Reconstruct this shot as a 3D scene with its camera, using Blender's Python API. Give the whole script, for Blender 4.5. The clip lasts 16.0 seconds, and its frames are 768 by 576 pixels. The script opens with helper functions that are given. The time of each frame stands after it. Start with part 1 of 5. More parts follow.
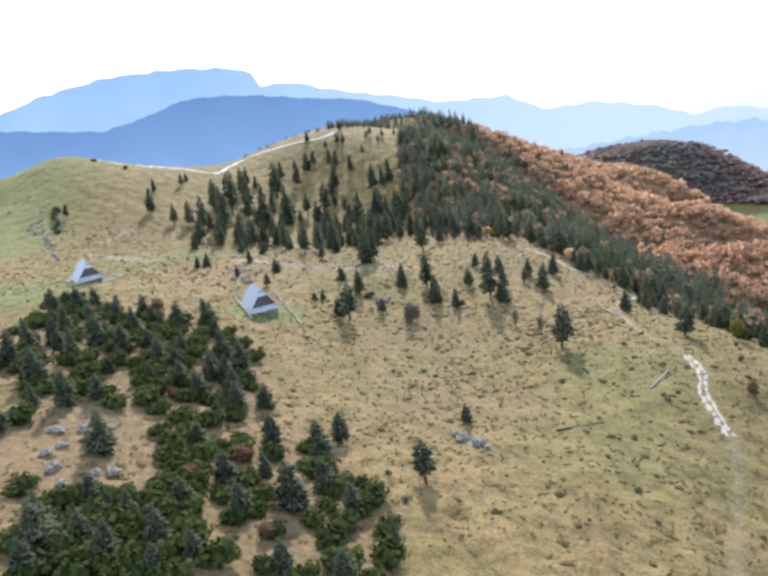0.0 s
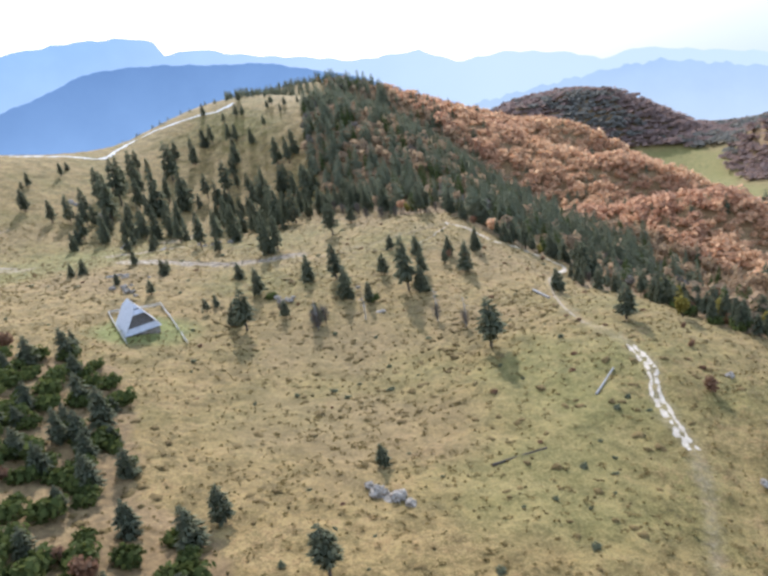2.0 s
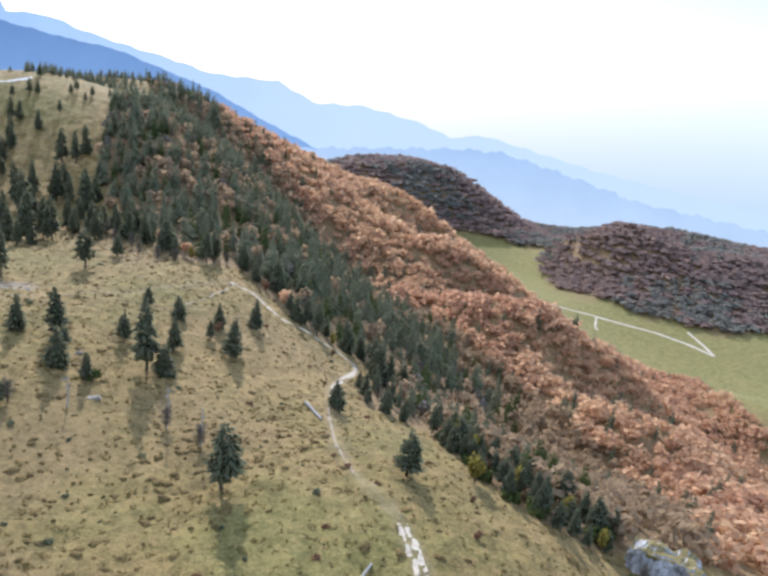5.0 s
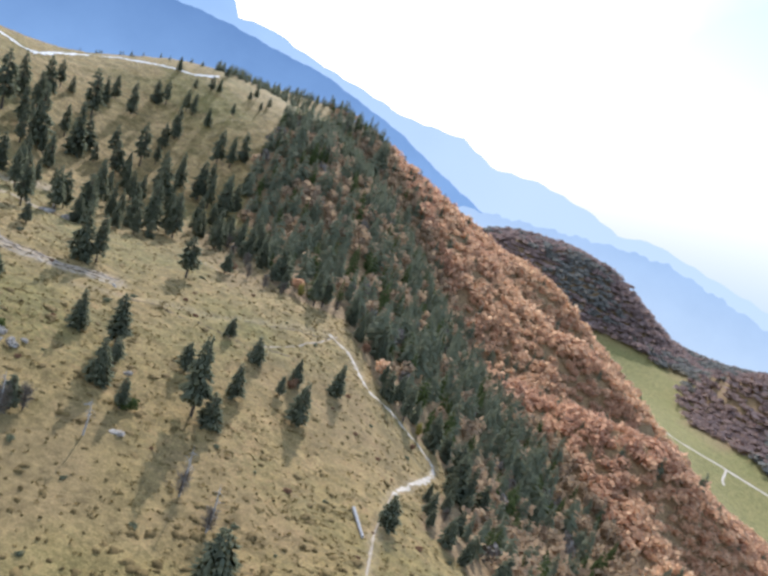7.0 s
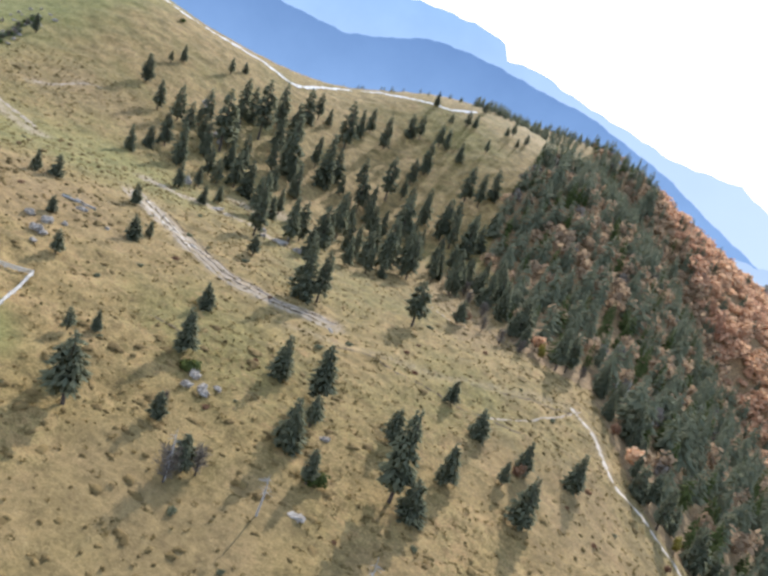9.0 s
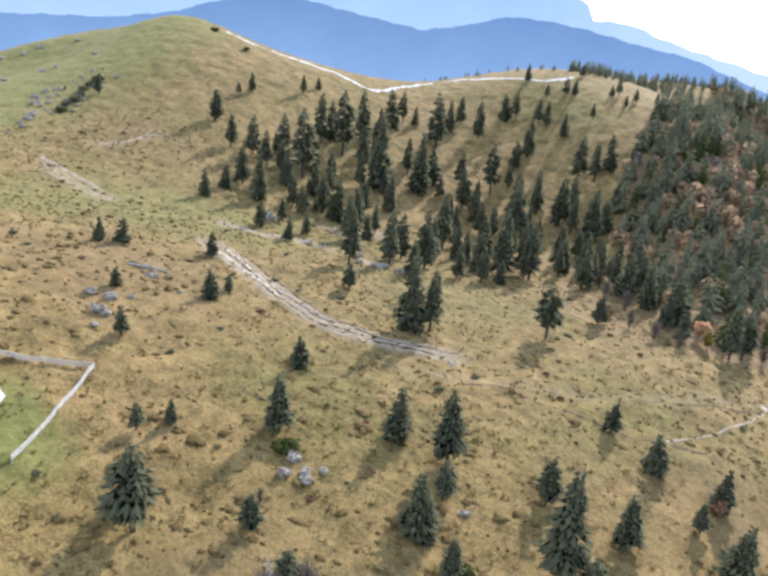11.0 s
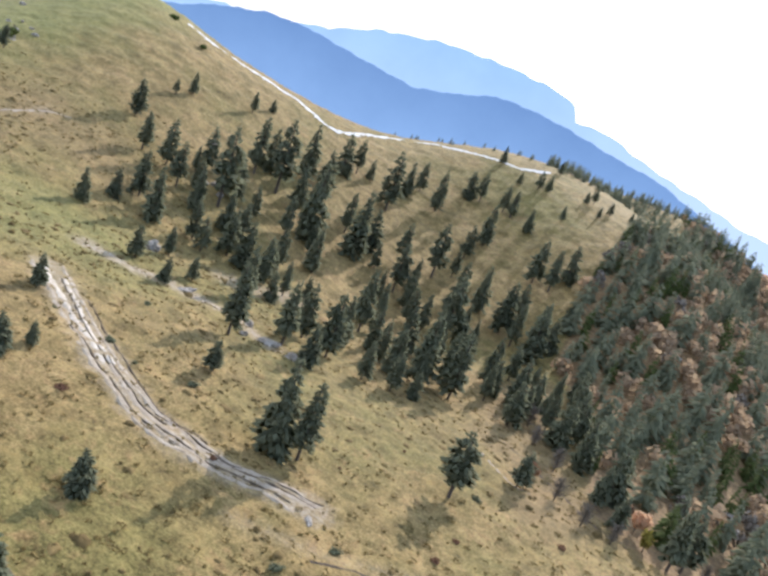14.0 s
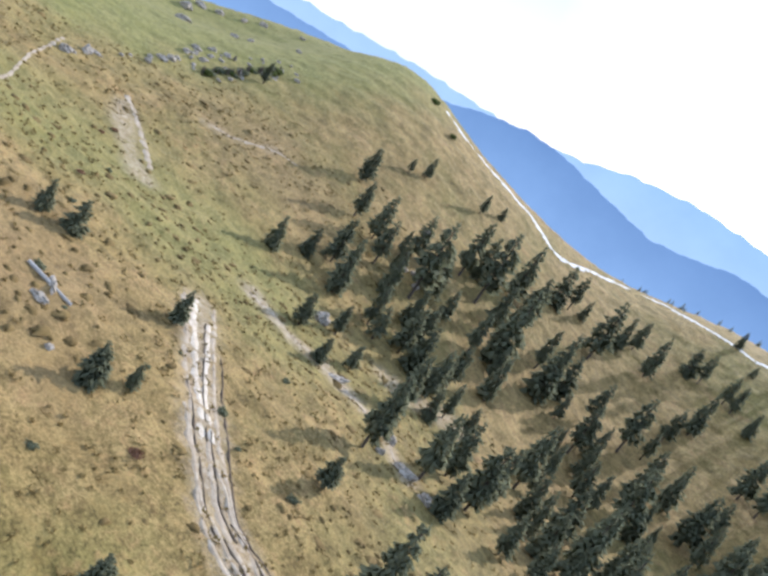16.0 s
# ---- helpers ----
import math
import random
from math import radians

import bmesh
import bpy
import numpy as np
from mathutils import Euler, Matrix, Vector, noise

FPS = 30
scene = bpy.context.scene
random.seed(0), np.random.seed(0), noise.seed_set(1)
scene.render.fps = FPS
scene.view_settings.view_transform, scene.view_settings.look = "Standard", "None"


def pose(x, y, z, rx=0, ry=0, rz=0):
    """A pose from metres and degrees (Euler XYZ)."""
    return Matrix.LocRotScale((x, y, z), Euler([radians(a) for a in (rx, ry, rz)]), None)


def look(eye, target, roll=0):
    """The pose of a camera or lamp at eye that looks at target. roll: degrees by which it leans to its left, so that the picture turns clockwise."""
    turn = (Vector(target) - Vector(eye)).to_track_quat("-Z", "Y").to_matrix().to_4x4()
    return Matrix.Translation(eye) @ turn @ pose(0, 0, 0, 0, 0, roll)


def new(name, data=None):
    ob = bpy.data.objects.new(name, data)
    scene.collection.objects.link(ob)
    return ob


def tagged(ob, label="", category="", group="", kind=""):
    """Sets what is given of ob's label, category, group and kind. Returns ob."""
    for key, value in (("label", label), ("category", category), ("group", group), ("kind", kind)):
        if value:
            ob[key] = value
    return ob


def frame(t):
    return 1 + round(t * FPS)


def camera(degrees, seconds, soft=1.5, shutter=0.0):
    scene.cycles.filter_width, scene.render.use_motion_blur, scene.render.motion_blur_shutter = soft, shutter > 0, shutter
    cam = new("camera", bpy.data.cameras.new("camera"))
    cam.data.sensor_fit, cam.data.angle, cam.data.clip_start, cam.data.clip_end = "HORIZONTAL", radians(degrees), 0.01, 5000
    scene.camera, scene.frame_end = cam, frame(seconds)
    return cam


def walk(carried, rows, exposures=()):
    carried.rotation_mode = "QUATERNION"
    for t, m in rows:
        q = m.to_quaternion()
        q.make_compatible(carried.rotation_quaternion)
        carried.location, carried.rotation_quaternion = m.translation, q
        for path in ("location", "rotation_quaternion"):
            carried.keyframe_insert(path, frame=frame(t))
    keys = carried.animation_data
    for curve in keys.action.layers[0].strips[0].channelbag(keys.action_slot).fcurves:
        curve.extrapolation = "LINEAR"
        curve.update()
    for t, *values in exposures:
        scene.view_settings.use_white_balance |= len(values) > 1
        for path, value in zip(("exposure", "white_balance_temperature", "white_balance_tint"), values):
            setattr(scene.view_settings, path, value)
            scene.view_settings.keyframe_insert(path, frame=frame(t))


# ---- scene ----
# ---- camera ----
cam = camera(52.43, 16.0, soft=3.0)
PATH = [
    (0, (0.04, 0.01, 100.03), (0.70, 95.91, 71.69), -7.34),
    (0.5, (2.35, 8.52, 99.89), (7.53, 103.93, 70.39), -4.64),
    (1, (4.79, 17.02, 99.43), (13.13, 112.04, 69.39), -3.62),
    (1.5, (7.36, 25.27, 99.34), (15.57, 119.98, 68.30), -3.35),
    (2, (9.98, 33.56, 98.78), (18.62, 127.12, 64.55), -10.58),
    (2.5, (12.93, 41.80, 98.08), (22.67, 134.95, 63.03), -12.20),
    (3, (16.38, 50.16, 96.86), (30.08, 142.88, 62.00), -14.50),
    (3.5, (20.28, 58.50, 96.02), (38.96, 150.51, 61.57), -13.90),
    (4, (24.59, 67.32, 94.69), (53.21, 156.84, 60.52), -5.90),
    (4.2, (26.39, 70.75, 94.49), (58.37, 159.36, 60.97), -1.85),
    (6.3, (40.80, 101.23, 94.06), (63.17, 194.82, 66.85), 14.52),
    (6.5, (42.44, 104.22, 94.42), (62.07, 198.37, 67.03), 15.19),
    (7, (44.67, 112.01, 93.72), (59.04, 207.15, 66.47), 19.44),
    (7.5, (46.01, 120.38, 92.73), (53.68, 216.05, 64.63), 21.08),
    (8, (46.90, 128.14, 91.71), (46.97, 223.72, 62.29), 23.00),
    (8.5, (46.56, 136.49, 89.87), (38.03, 231.14, 58.75), 21.58),
    (9, (45.97, 143.96, 88.63), (29.01, 237.01, 56.16), 18.57),
    (9.5, (44.86, 150.87, 87.77), (21.81, 242.38, 54.68), 17.56),
    (9.7, (44.40, 153.69, 87.26), (19.38, 244.20, 52.87), 16.39),
    (11.8, (37.95, 183.09, 83.33), (9.25, 272.40, 48.69), -0.10),
    (12, (37.42, 186.09, 83.04), (9.93, 276.09, 49.19), -0.47),
    (12.5, (35.91, 193.40, 82.44), (8.13, 284.06, 50.70), 2.95),
    (13, (34.73, 200.67, 81.97), (9.10, 292.67, 52.31), 7.68),
    (13.5, (33.38, 207.74, 81.66), (10.60, 300.95, 53.51), 15.28),
    (14, (31.64, 214.62, 81.24), (5.78, 306.84, 52.48), 20.57),
    (14.5, (30.00, 221.42, 80.19), (-2.45, 311.23, 50.48), 23.96),
    (15, (27.77, 227.73, 79.09), (-10.43, 315.58, 50.39), 24.25),
    (15.5, (24.42, 233.62, 78.05), (-20.46, 318.83, 51.11), 29.16),
    (16, (21.10, 238.53, 77.13), (-30.03, 319.82, 49.23), 34.64),
]
walk(cam, [(t, look(eye, target, roll)) for t, eye, target, roll in PATH], exposures=((0, 0.28, 5820, 13), (3, 0.27, 5840, 14), (4.2, 0.19, 5740, 13), (7, 0.16, 5740, 13), (9, 0.28, 5950, 14), (12, 0.37, 6060, 15), (16, 0.34, 5840, 14)))

# ---- world and sun ----
SUN_EL, SUN_AZ = radians(26), radians(3.5)  # azimuth clockwise from +y
world = bpy.data.worlds.new("sky")
scene.world = world
world.use_nodes = True
wn = world.node_tree
sky = wn.nodes.new("ShaderNodeTexSky")
sky.sky_type, sky.sun_disc = "NISHITA", False
sky.sun_elevation, sky.sun_rotation = SUN_EL, SUN_AZ
sky.altitude, sky.air_density, sky.dust_density = 1200, 1.2, 1.0
wn.nodes["Background"].inputs["Strength"].default_value = 0.15
# thin bright veil of cloud over the blue
veil = wn.nodes.new("ShaderNodeMix")
veil.data_type = "RGBA"
veil.inputs["Factor"].default_value = 0.62
veil.inputs["B"].default_value = (8.8, 9.4, 10.3, 1)
# the veil is uneven: thinner, bluer stretches between brighter cloud
cloud, cloud_ramp = wn.nodes.new("ShaderNodeTexNoise"), wn.nodes.new("ShaderNodeValToRGB")
sky_dir = wn.nodes.new("ShaderNodeTexCoord")
cloud.inputs["Scale"].default_value, cloud.inputs["Detail"].default_value = 1.7, 5
wn.links.new(sky_dir.outputs["Generated"], cloud.inputs["Vector"])
cloud_ramp.color_ramp.elements[0].position, cloud_ramp.color_ramp.elements[0].color = 0.40, (4.6, 6.1, 8.2, 1)
cloud_ramp.color_ramp.elements[1].position, cloud_ramp.color_ramp.elements[1].color = 0.56, (9.3, 9.8, 10.5, 1)
# and it thins out over the valleys in the east
east, thin, thinner = wn.nodes.new("ShaderNodeSeparateXYZ"), wn.nodes.new("ShaderNodeMapRange"), wn.nodes.new("ShaderNodeMath")
wn.links.new(sky_dir.outputs["Generated"], east.inputs[0])
wn.links.new(east.outputs["X"], thin.inputs["Value"])
thin.inputs["From Min"].default_value, thin.inputs["From Max"].default_value, thin.inputs["To Max"].default_value = 0.12, 0.6, 0.22
thinner.operation = "SUBTRACT"
wn.links.new(cloud.outputs["Fac"], thinner.inputs[0])
wn.links.new(thin.outputs["Result"], thinner.inputs[1])
wn.links.new(thinner.outputs[0], cloud_ramp.inputs["Fac"])
wn.links.new(cloud_ramp.outputs["Color"], veil.inputs["B"])
wn.links.new(sky.outputs[0], veil.inputs["A"])
wn.links.new(veil.outputs["Result"], wn.nodes["Background"].inputs["Color"])
sun = new("sun", bpy.data.lights.new("sun", "SUN"))
sun.data.energy, sun.data.angle, sun.data.color = 4.2, radians(0.8), (1.0, 0.93, 0.82)
sun.matrix_world = look((0, 0, 0), (-math.sin(SUN_AZ) * math.cos(SUN_EL), -math.cos(SUN_AZ) * math.cos(SUN_EL), -math.sin(SUN_EL)))


# ---- materials ----
class Nodes:
    """A small builder of node materials."""

    def __init__(self, name, rough=0.9):
        self.mat = bpy.data.materials.new(name)
        self.mat.use_nodes = True
        self.tree = self.mat.node_tree
        self.bsdf = self.tree.nodes["Principled BSDF"]
        self.bsdf.inputs["Roughness"].default_value = rough
        self.bsdf.inputs["Specular IOR Level"].default_value = 0.25
        self.geo = self.tree.nodes.new("ShaderNodeNewGeometry")
        self.obj = self.tree.nodes.new("ShaderNodeTexCoord")

    def link(self, a, b):
        self.tree.links.new(a, b)

    def noise(self, scale, detail=4.0, rough=0.6, where="Object"):
        n = self.tree.nodes.new("ShaderNodeTexNoise")
        n.inputs["Scale"].default_value, n.inputs["Detail"].default_value, n.inputs["Roughness"].default_value = scale, detail, rough
        self.link(self.obj.outputs[where], n.inputs["Vector"])
        return n.outputs["Fac"]

    def ramp(self, fac, stops):
        n = self.tree.nodes.new("ShaderNodeValToRGB")
        el = n.color_ramp.elements
        while len(el) < len(stops):
            el.new(0.5)
        for e, (p, c) in zip(el, stops):
            e.position, e.color = p, (*c, 1)
        self.link(fac, n.inputs["Fac"])
        return n.outputs["Color"]

    def mix(self, fac, a, b, blend="MIX"):
        n = self.tree.nodes.new("ShaderNodeMix")
        n.data_type, n.blend_type = "RGBA", blend
        for socket, v in ((n.inputs["Factor"], fac), (n.inputs["A"], a), (n.inputs["B"], b)):
            if hasattr(v, "links"):
                self.link(v, socket)
            elif isinstance(v, tuple):
                socket.default_value = (*v, 1)
            else:
                socket.default_value = v
        return n.outputs["Result"]

    def math(self, op, a, b=0.5):
        n = self.tree.nodes.new("ShaderNodeMath")
        n.operation, n.use_clamp = op, True
        for socket, v in zip(n.inputs, (a, b)):
            if hasattr(v, "links"):
                self.link(v, socket)
            else:
                socket.default_value = v
        return n.outputs[0]

    def bump(self, height, strength=0.5, distance=0.1):
        n = self.tree.nodes.new("ShaderNodeBump")
        n.inputs["Strength"].default_value, n.inputs["Distance"].default_value = strength, distance
        self.link(height, n.inputs["Height"])
        self.link(n.outputs["Normal"], self.bsdf.inputs["Normal"])

    def color(self, c):
        self.link(c, self.bsdf.inputs["Base Color"])
        return self.mat


def plain(name, dark, light, scale=2.0, rough=0.85, bump=0.3, fine=12.0):
    """A two-scale mottled surface."""
    n = Nodes(name, rough)
    big, small = n.noise(scale), n.noise(scale * fine, 3)
    c = n.ramp(n.math("ADD", n.math("MULTIPLY", big, 0.6), n.math("MULTIPLY", small, 0.4)), [(0.36, dark), (0.64, light)])
    n.bump(small, bump, 0.05)
    return n.color(c)


def foliage(name, dark, mid, light, translucent=0.25, drift=None):
    """Needles or leaves: each clump has a tint of its own, and so has each tree."""
    n = Nodes(name, 0.9)
    n.bsdf.inputs["Specular IOR Level"].default_value = 0.1
    info = n.tree.nodes.new("ShaderNodeObjectInfo")
    grain = n.noise(1.3, 3)
    pick = n.math("ADD", n.math("MULTIPLY", n.geo.outputs["Random Per Island"], 0.4), n.math("MULTIPLY", grain, 0.3))
    pick = n.math("ADD", pick, n.math("MULTIPLY", info.outputs["Random"], 0.32))
    c = n.ramp(pick, [(0.1, dark), (0.45, mid), (0.9, light)])
    if drift:
        c = n.mix(n.ramp(n.noise(0.017, 4), [(0.42, (0, 0, 0)), (0.62, (0.85, 0.85, 0.85))]), c, n.mix(1.0, c, drift, "MULTIPLY"))
    n.color(c)
    if translucent:
        tr, mx = n.tree.nodes.new("ShaderNodeBsdfTranslucent"), n.tree.nodes.new("ShaderNodeMixShader")
        n.link(c, tr.inputs["Color"])
        mx.inputs[0].default_value = translucent
        n.link(n.bsdf.outputs[0], mx.inputs[1])
        n.link(tr.outputs[0], mx.inputs[2])
        n.link(mx.outputs[0], n.tree.nodes["Material Output"].inputs["Surface"])
    return n.mat


def ground_material():
    """Autumn pasture: straw, green and russet patches; the cover layer holds lush grass, bare soil, leaf litter and
    brown patches.
    """
    n = Nodes("pasture", 0.95)
    cov = n.tree.nodes.new("ShaderNodeAttribute")
    cov.attribute_name = "cover"
    sep = n.tree.nodes.new("ShaderNodeSeparateColor")
    n.link(cov.outputs["Color"], sep.inputs[0])
    wide, mid, fine, grit = n.noise(0.018, 5), n.noise(0.11, 5), n.noise(0.7, 4), n.noise(2.6, 4, 0.7)
    straw = n.ramp(mid, [(0.3, (0.245, 0.168, 0.06)), (0.5, (0.348, 0.239, 0.09)), (0.7, (0.448, 0.311, 0.13))])
    green = n.ramp(fine, [(0.3, (0.20, 0.168, 0.048)), (0.7, (0.31, 0.245, 0.08))])
    russet = n.ramp(fine, [(0.3, (0.25, 0.138, 0.054)), (0.7, (0.385, 0.235, 0.098))])
    c = n.mix(n.ramp(wide, [(0.47, (0, 0, 0)), (0.66, (0.85, 0.85, 0.85))]), straw, green)
    c = n.mix(n.ramp(n.math("ADD", n.math("MULTIPLY", mid, 0.5), n.math("MULTIPLY", fine, 0.5)), [(0.52, (0, 0, 0)), (0.66, (0.8, 0.8, 0.8))]), c, russet)
    tuft = n.ramp(n.math("ADD", n.math("MULTIPLY", grit, 0.55), n.math("MULTIPLY", n.noise(0.42, 3), 0.45)), [(0.40, (0.40, 0.37, 0.32)), (0.58, (1, 1, 1))])
    c = n.mix(0.75, c, n.mix(1.0, c, tuft, "MULTIPLY"))
    mottle = n.ramp(n.math("ADD", n.math("MULTIPLY", n.noise(0.2, 4, 0.7), 0.55), n.math("MULTIPLY", n.noise(1.3, 3, 0.7), 0.45)), [(0.40, (0.50, 0.52, 0.42)), (0.53, (1, 1, 1)), (0.66, (1.12, 1.06, 1.0))])
    c = n.mix(0.9, c, n.mix(1.0, c, mottle, "MULTIPLY"))
    lush = n.ramp(fine, [(0.3, (0.155, 0.165, 0.042)), (0.7, (0.25, 0.25, 0.075))])
    c = n.mix(sep.outputs[0], c, n.mix(0.7, lush, n.mix(1.0, lush, mottle, "MULTIPLY")))
    soil = n.ramp(n.noise(1.1, 6, 0.7), [(0.3, (0.22, 0.145, 0.085)), (0.5, (0.40, 0.31, 0.21)), (0.68, (0.58, 0.50, 0.40))])
    c = n.mix(n.math("MULTIPLY", sep.outputs[1], n.ramp(fine, [(0.3, (0.35, 0.35, 0.35)), (0.55, (1, 1, 1))])), c, soil)
    litter = n.ramp(fine, [(0.3, (0.13, 0.082, 0.042)), (0.5, (0.24, 0.15, 0.072)), (0.72, (0.36, 0.245, 0.115))])
    c = n.mix(sep.outputs[2], c, litter)
    n.bsdf.inputs["Sheen Weight"].default_value, n.bsdf.inputs["Sheen Roughness"].default_value = 0.14, 0.4
    n.bsdf.inputs["Sheen Tint"].default_value = (1.0, 0.84, 0.52, 1)  # fuzz of dry grass stalks
    n.bump(n.math("ADD", n.math("MULTIPLY", grit, 0.4), n.math("MULTIPLY", fine, 0.6)), 0.7, 0.5)
    return n.color(c)


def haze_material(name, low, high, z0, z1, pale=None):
    """Far ranges as a glowing backdrop, blue haze painted into the emission colour."""
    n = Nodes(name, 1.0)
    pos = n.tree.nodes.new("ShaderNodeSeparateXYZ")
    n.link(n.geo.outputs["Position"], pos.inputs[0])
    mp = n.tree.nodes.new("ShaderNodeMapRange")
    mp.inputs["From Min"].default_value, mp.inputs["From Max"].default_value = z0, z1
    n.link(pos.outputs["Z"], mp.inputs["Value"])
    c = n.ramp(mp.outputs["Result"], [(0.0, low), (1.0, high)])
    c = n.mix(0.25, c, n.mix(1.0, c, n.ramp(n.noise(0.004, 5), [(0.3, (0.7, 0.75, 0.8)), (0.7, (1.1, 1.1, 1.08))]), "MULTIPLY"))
    if pale:  # the painted haze grows paler towards the open valley
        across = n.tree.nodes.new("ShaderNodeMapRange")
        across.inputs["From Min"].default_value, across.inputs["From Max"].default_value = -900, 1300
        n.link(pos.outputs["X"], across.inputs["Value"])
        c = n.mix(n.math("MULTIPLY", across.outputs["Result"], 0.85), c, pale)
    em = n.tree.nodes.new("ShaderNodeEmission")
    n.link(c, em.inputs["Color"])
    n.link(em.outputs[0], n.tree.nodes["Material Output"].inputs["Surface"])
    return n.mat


M_GROUND = ground_material()
M_NEEDLE = foliage("spruce_needles", (0.115, 0.127, 0.082), (0.185, 0.197, 0.122), (0.275, 0.278, 0.168), 0.5)
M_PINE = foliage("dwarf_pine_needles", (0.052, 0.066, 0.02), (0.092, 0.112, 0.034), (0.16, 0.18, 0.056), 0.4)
M_BEECH = foliage("beech_autumn_leaves", (0.51, 0.325, 0.205), (0.755, 0.505, 0.305), (0.93, 0.735, 0.47), 0.6, (0.84, 0.76, 0.80))
# far woods: distance haze is mixed into these paler, greyer leaf colours
M_HAZEBEECH = foliage("hazed_beech_leaves", (0.29, 0.21, 0.185), (0.36, 0.26, 0.22), (0.44, 0.325, 0.27), 0.5)
M_HAZESPRUCE = foliage("hazed_spruce_needles", (0.21, 0.20, 0.175), (0.26, 0.245, 0.21), (0.32, 0.30, 0.25), 0.5)
M_BROWNBEECH = foliage("brown_beech_leaves", (0.24, 0.168, 0.108), (0.37, 0.262, 0.165), (0.50, 0.37, 0.225), 0.5)
M_RUSSET = foliage("russet_leaves", (0.15, 0.08, 0.05), (0.25, 0.135, 0.08), (0.36, 0.22, 0.12), 0.3)
M_YELLOW = foliage("yellow_leaves", (0.16, 0.13, 0.03), (0.28, 0.23, 0.05), (0.42, 0.34, 0.09), 0.3)
M_GREYTWIG = foliage("bare_twigs", (0.10, 0.082, 0.062), (0.17, 0.142, 0.11), (0.27, 0.23, 0.185), 0.0)
M_TUFT = foliage("grass_tufts", (0.16, 0.125, 0.05), (0.25, 0.185, 0.075), (0.38, 0.28, 0.12), 0.5)
M_BARK = plain("bark", (0.05, 0.04, 0.032), (0.14, 0.11, 0.09), 3, 0.95, 0.6)
M_DEAD = plain("weathered_wood", (0.28, 0.26, 0.24), (0.52, 0.49, 0.45), 3, 0.9, 0.4)
M_STONE = plain("limestone", (0.20, 0.165, 0.125), (0.50, 0.44, 0.365), 1.6, 0.9, 0.9)
def cliff_material():
    """Pale limestone with dark streaks running down it, drawn for its vertical cracks."""
    n = Nodes("cliff_limestone", 0.9)
    at = n.tree.nodes.new("ShaderNodeMapping")
    at.inputs["Scale"].default_value = (1, 1, 0.16)
    n.link(n.obj.outputs["Object"], at.inputs["Vector"])
    streak = n.tree.nodes.new("ShaderNodeTexNoise")
    streak.inputs["Scale"].default_value, streak.inputs["Detail"].default_value = 0.55, 6
    n.link(at.outputs["Vector"], streak.inputs["Vector"])
    big, small = n.noise(0.35, 5), n.noise(2.2, 5, 0.7)
    c = n.ramp(big, [(0.32, (0.40, 0.40, 0.41)), (0.6, (0.62, 0.61, 0.60))])
    c = n.mix(1.0, c, n.ramp(streak.outputs["Fac"], [(0.36, (0.28, 0.27, 0.26)), (0.52, (1, 1, 1))]), "MULTIPLY")
    c = n.mix(0.8, c, n.mix(1.0, c, n.ramp(small, [(0.35, (0.5, 0.47, 0.42)), (0.55, (1, 1, 1))]), "MULTIPLY"))
    # dry grass has taken hold on the flat tops and ledges
    flat = n.tree.nodes.new("ShaderNodeSeparateXYZ")
    n.link(n.geo.outputs["Normal"], flat.inputs[0])
    turf = n.ramp(small, [(0.35, (0.17, 0.14, 0.055)), (0.65, (0.33, 0.25, 0.10))])
    c = n.mix(n.ramp(flat.outputs["Z"], [(0.72, (0, 0, 0)), (0.86, (1, 1, 1))]), c, turf)
    n.bump(small, 0.9, 0.3)
    return n.color(c)


M_CLIFF = cliff_material()
M_GRAVEL = plain("track_gravel", (0.29, 0.22, 0.145), (0.52, 0.43, 0.325), 0.8, 0.95, 0.5)
M_TRACK = plain("pale_track_gravel", (0.42, 0.335, 0.24), (0.70, 0.61, 0.49), 0.8, 0.95, 0.5)
M_RUT = plain("dark_soil", (0.07, 0.05, 0.035), (0.16, 0.115, 0.08), 1.5, 0.95, 0.5)
M_ROAD = plain("white_gravel", (0.62, 0.58, 0.52), (0.82, 0.79, 0.74), 0.5, 0.95, 0.3)
M_SHINGLE = plain("weathered_shingle", (0.52, 0.52, 0.55), (0.72, 0.72, 0.75), 1.2, 0.5, 0.3)
M_PLANK = plain("dark_plank", (0.10, 0.092, 0.088), (0.22, 0.20, 0.19), 2.5, 0.85, 0.4)
M_PALE = plain("pale_fence_wood", (0.50, 0.46, 0.40), (0.74, 0.70, 0.63), 3, 0.8, 0.3)
M_GLASS = plain("dark_window_glass", (0.02, 0.025, 0.03), (0.04, 0.045, 0.05), 1, 0.1, 0.0)


# ---- the lie of the land ----
SHELF_X, SHELF_Y = (-230, -150, -70, 10, 90, 170), (40, 120, 200, 280, 360, 440, 520)
HILL_X, HILL_Y = (-150, 0, 150, 300, 450), (340, 480, 620, 760, 900)
SHELF = [
    (-0.3, 4.2, 14, 6.1, -2.6, -52.3),
    (-3, -3.7, 14.1, -12.9, 18.9, -38.1),
    (1.9, -3.1, 23, -25.5, 21.2, 18.8),
    (19.1, -1.9, 5.3, -0.7, 18, -18.4),
    (2.6, -9.6, -6.1, 4.4, 40.1, 8.2),
    (3.9, 14.2, -1.3, -36.5, 27, 14.9),
    (29.4, 10.5, -15, -24.2, 86.9, -54),
]
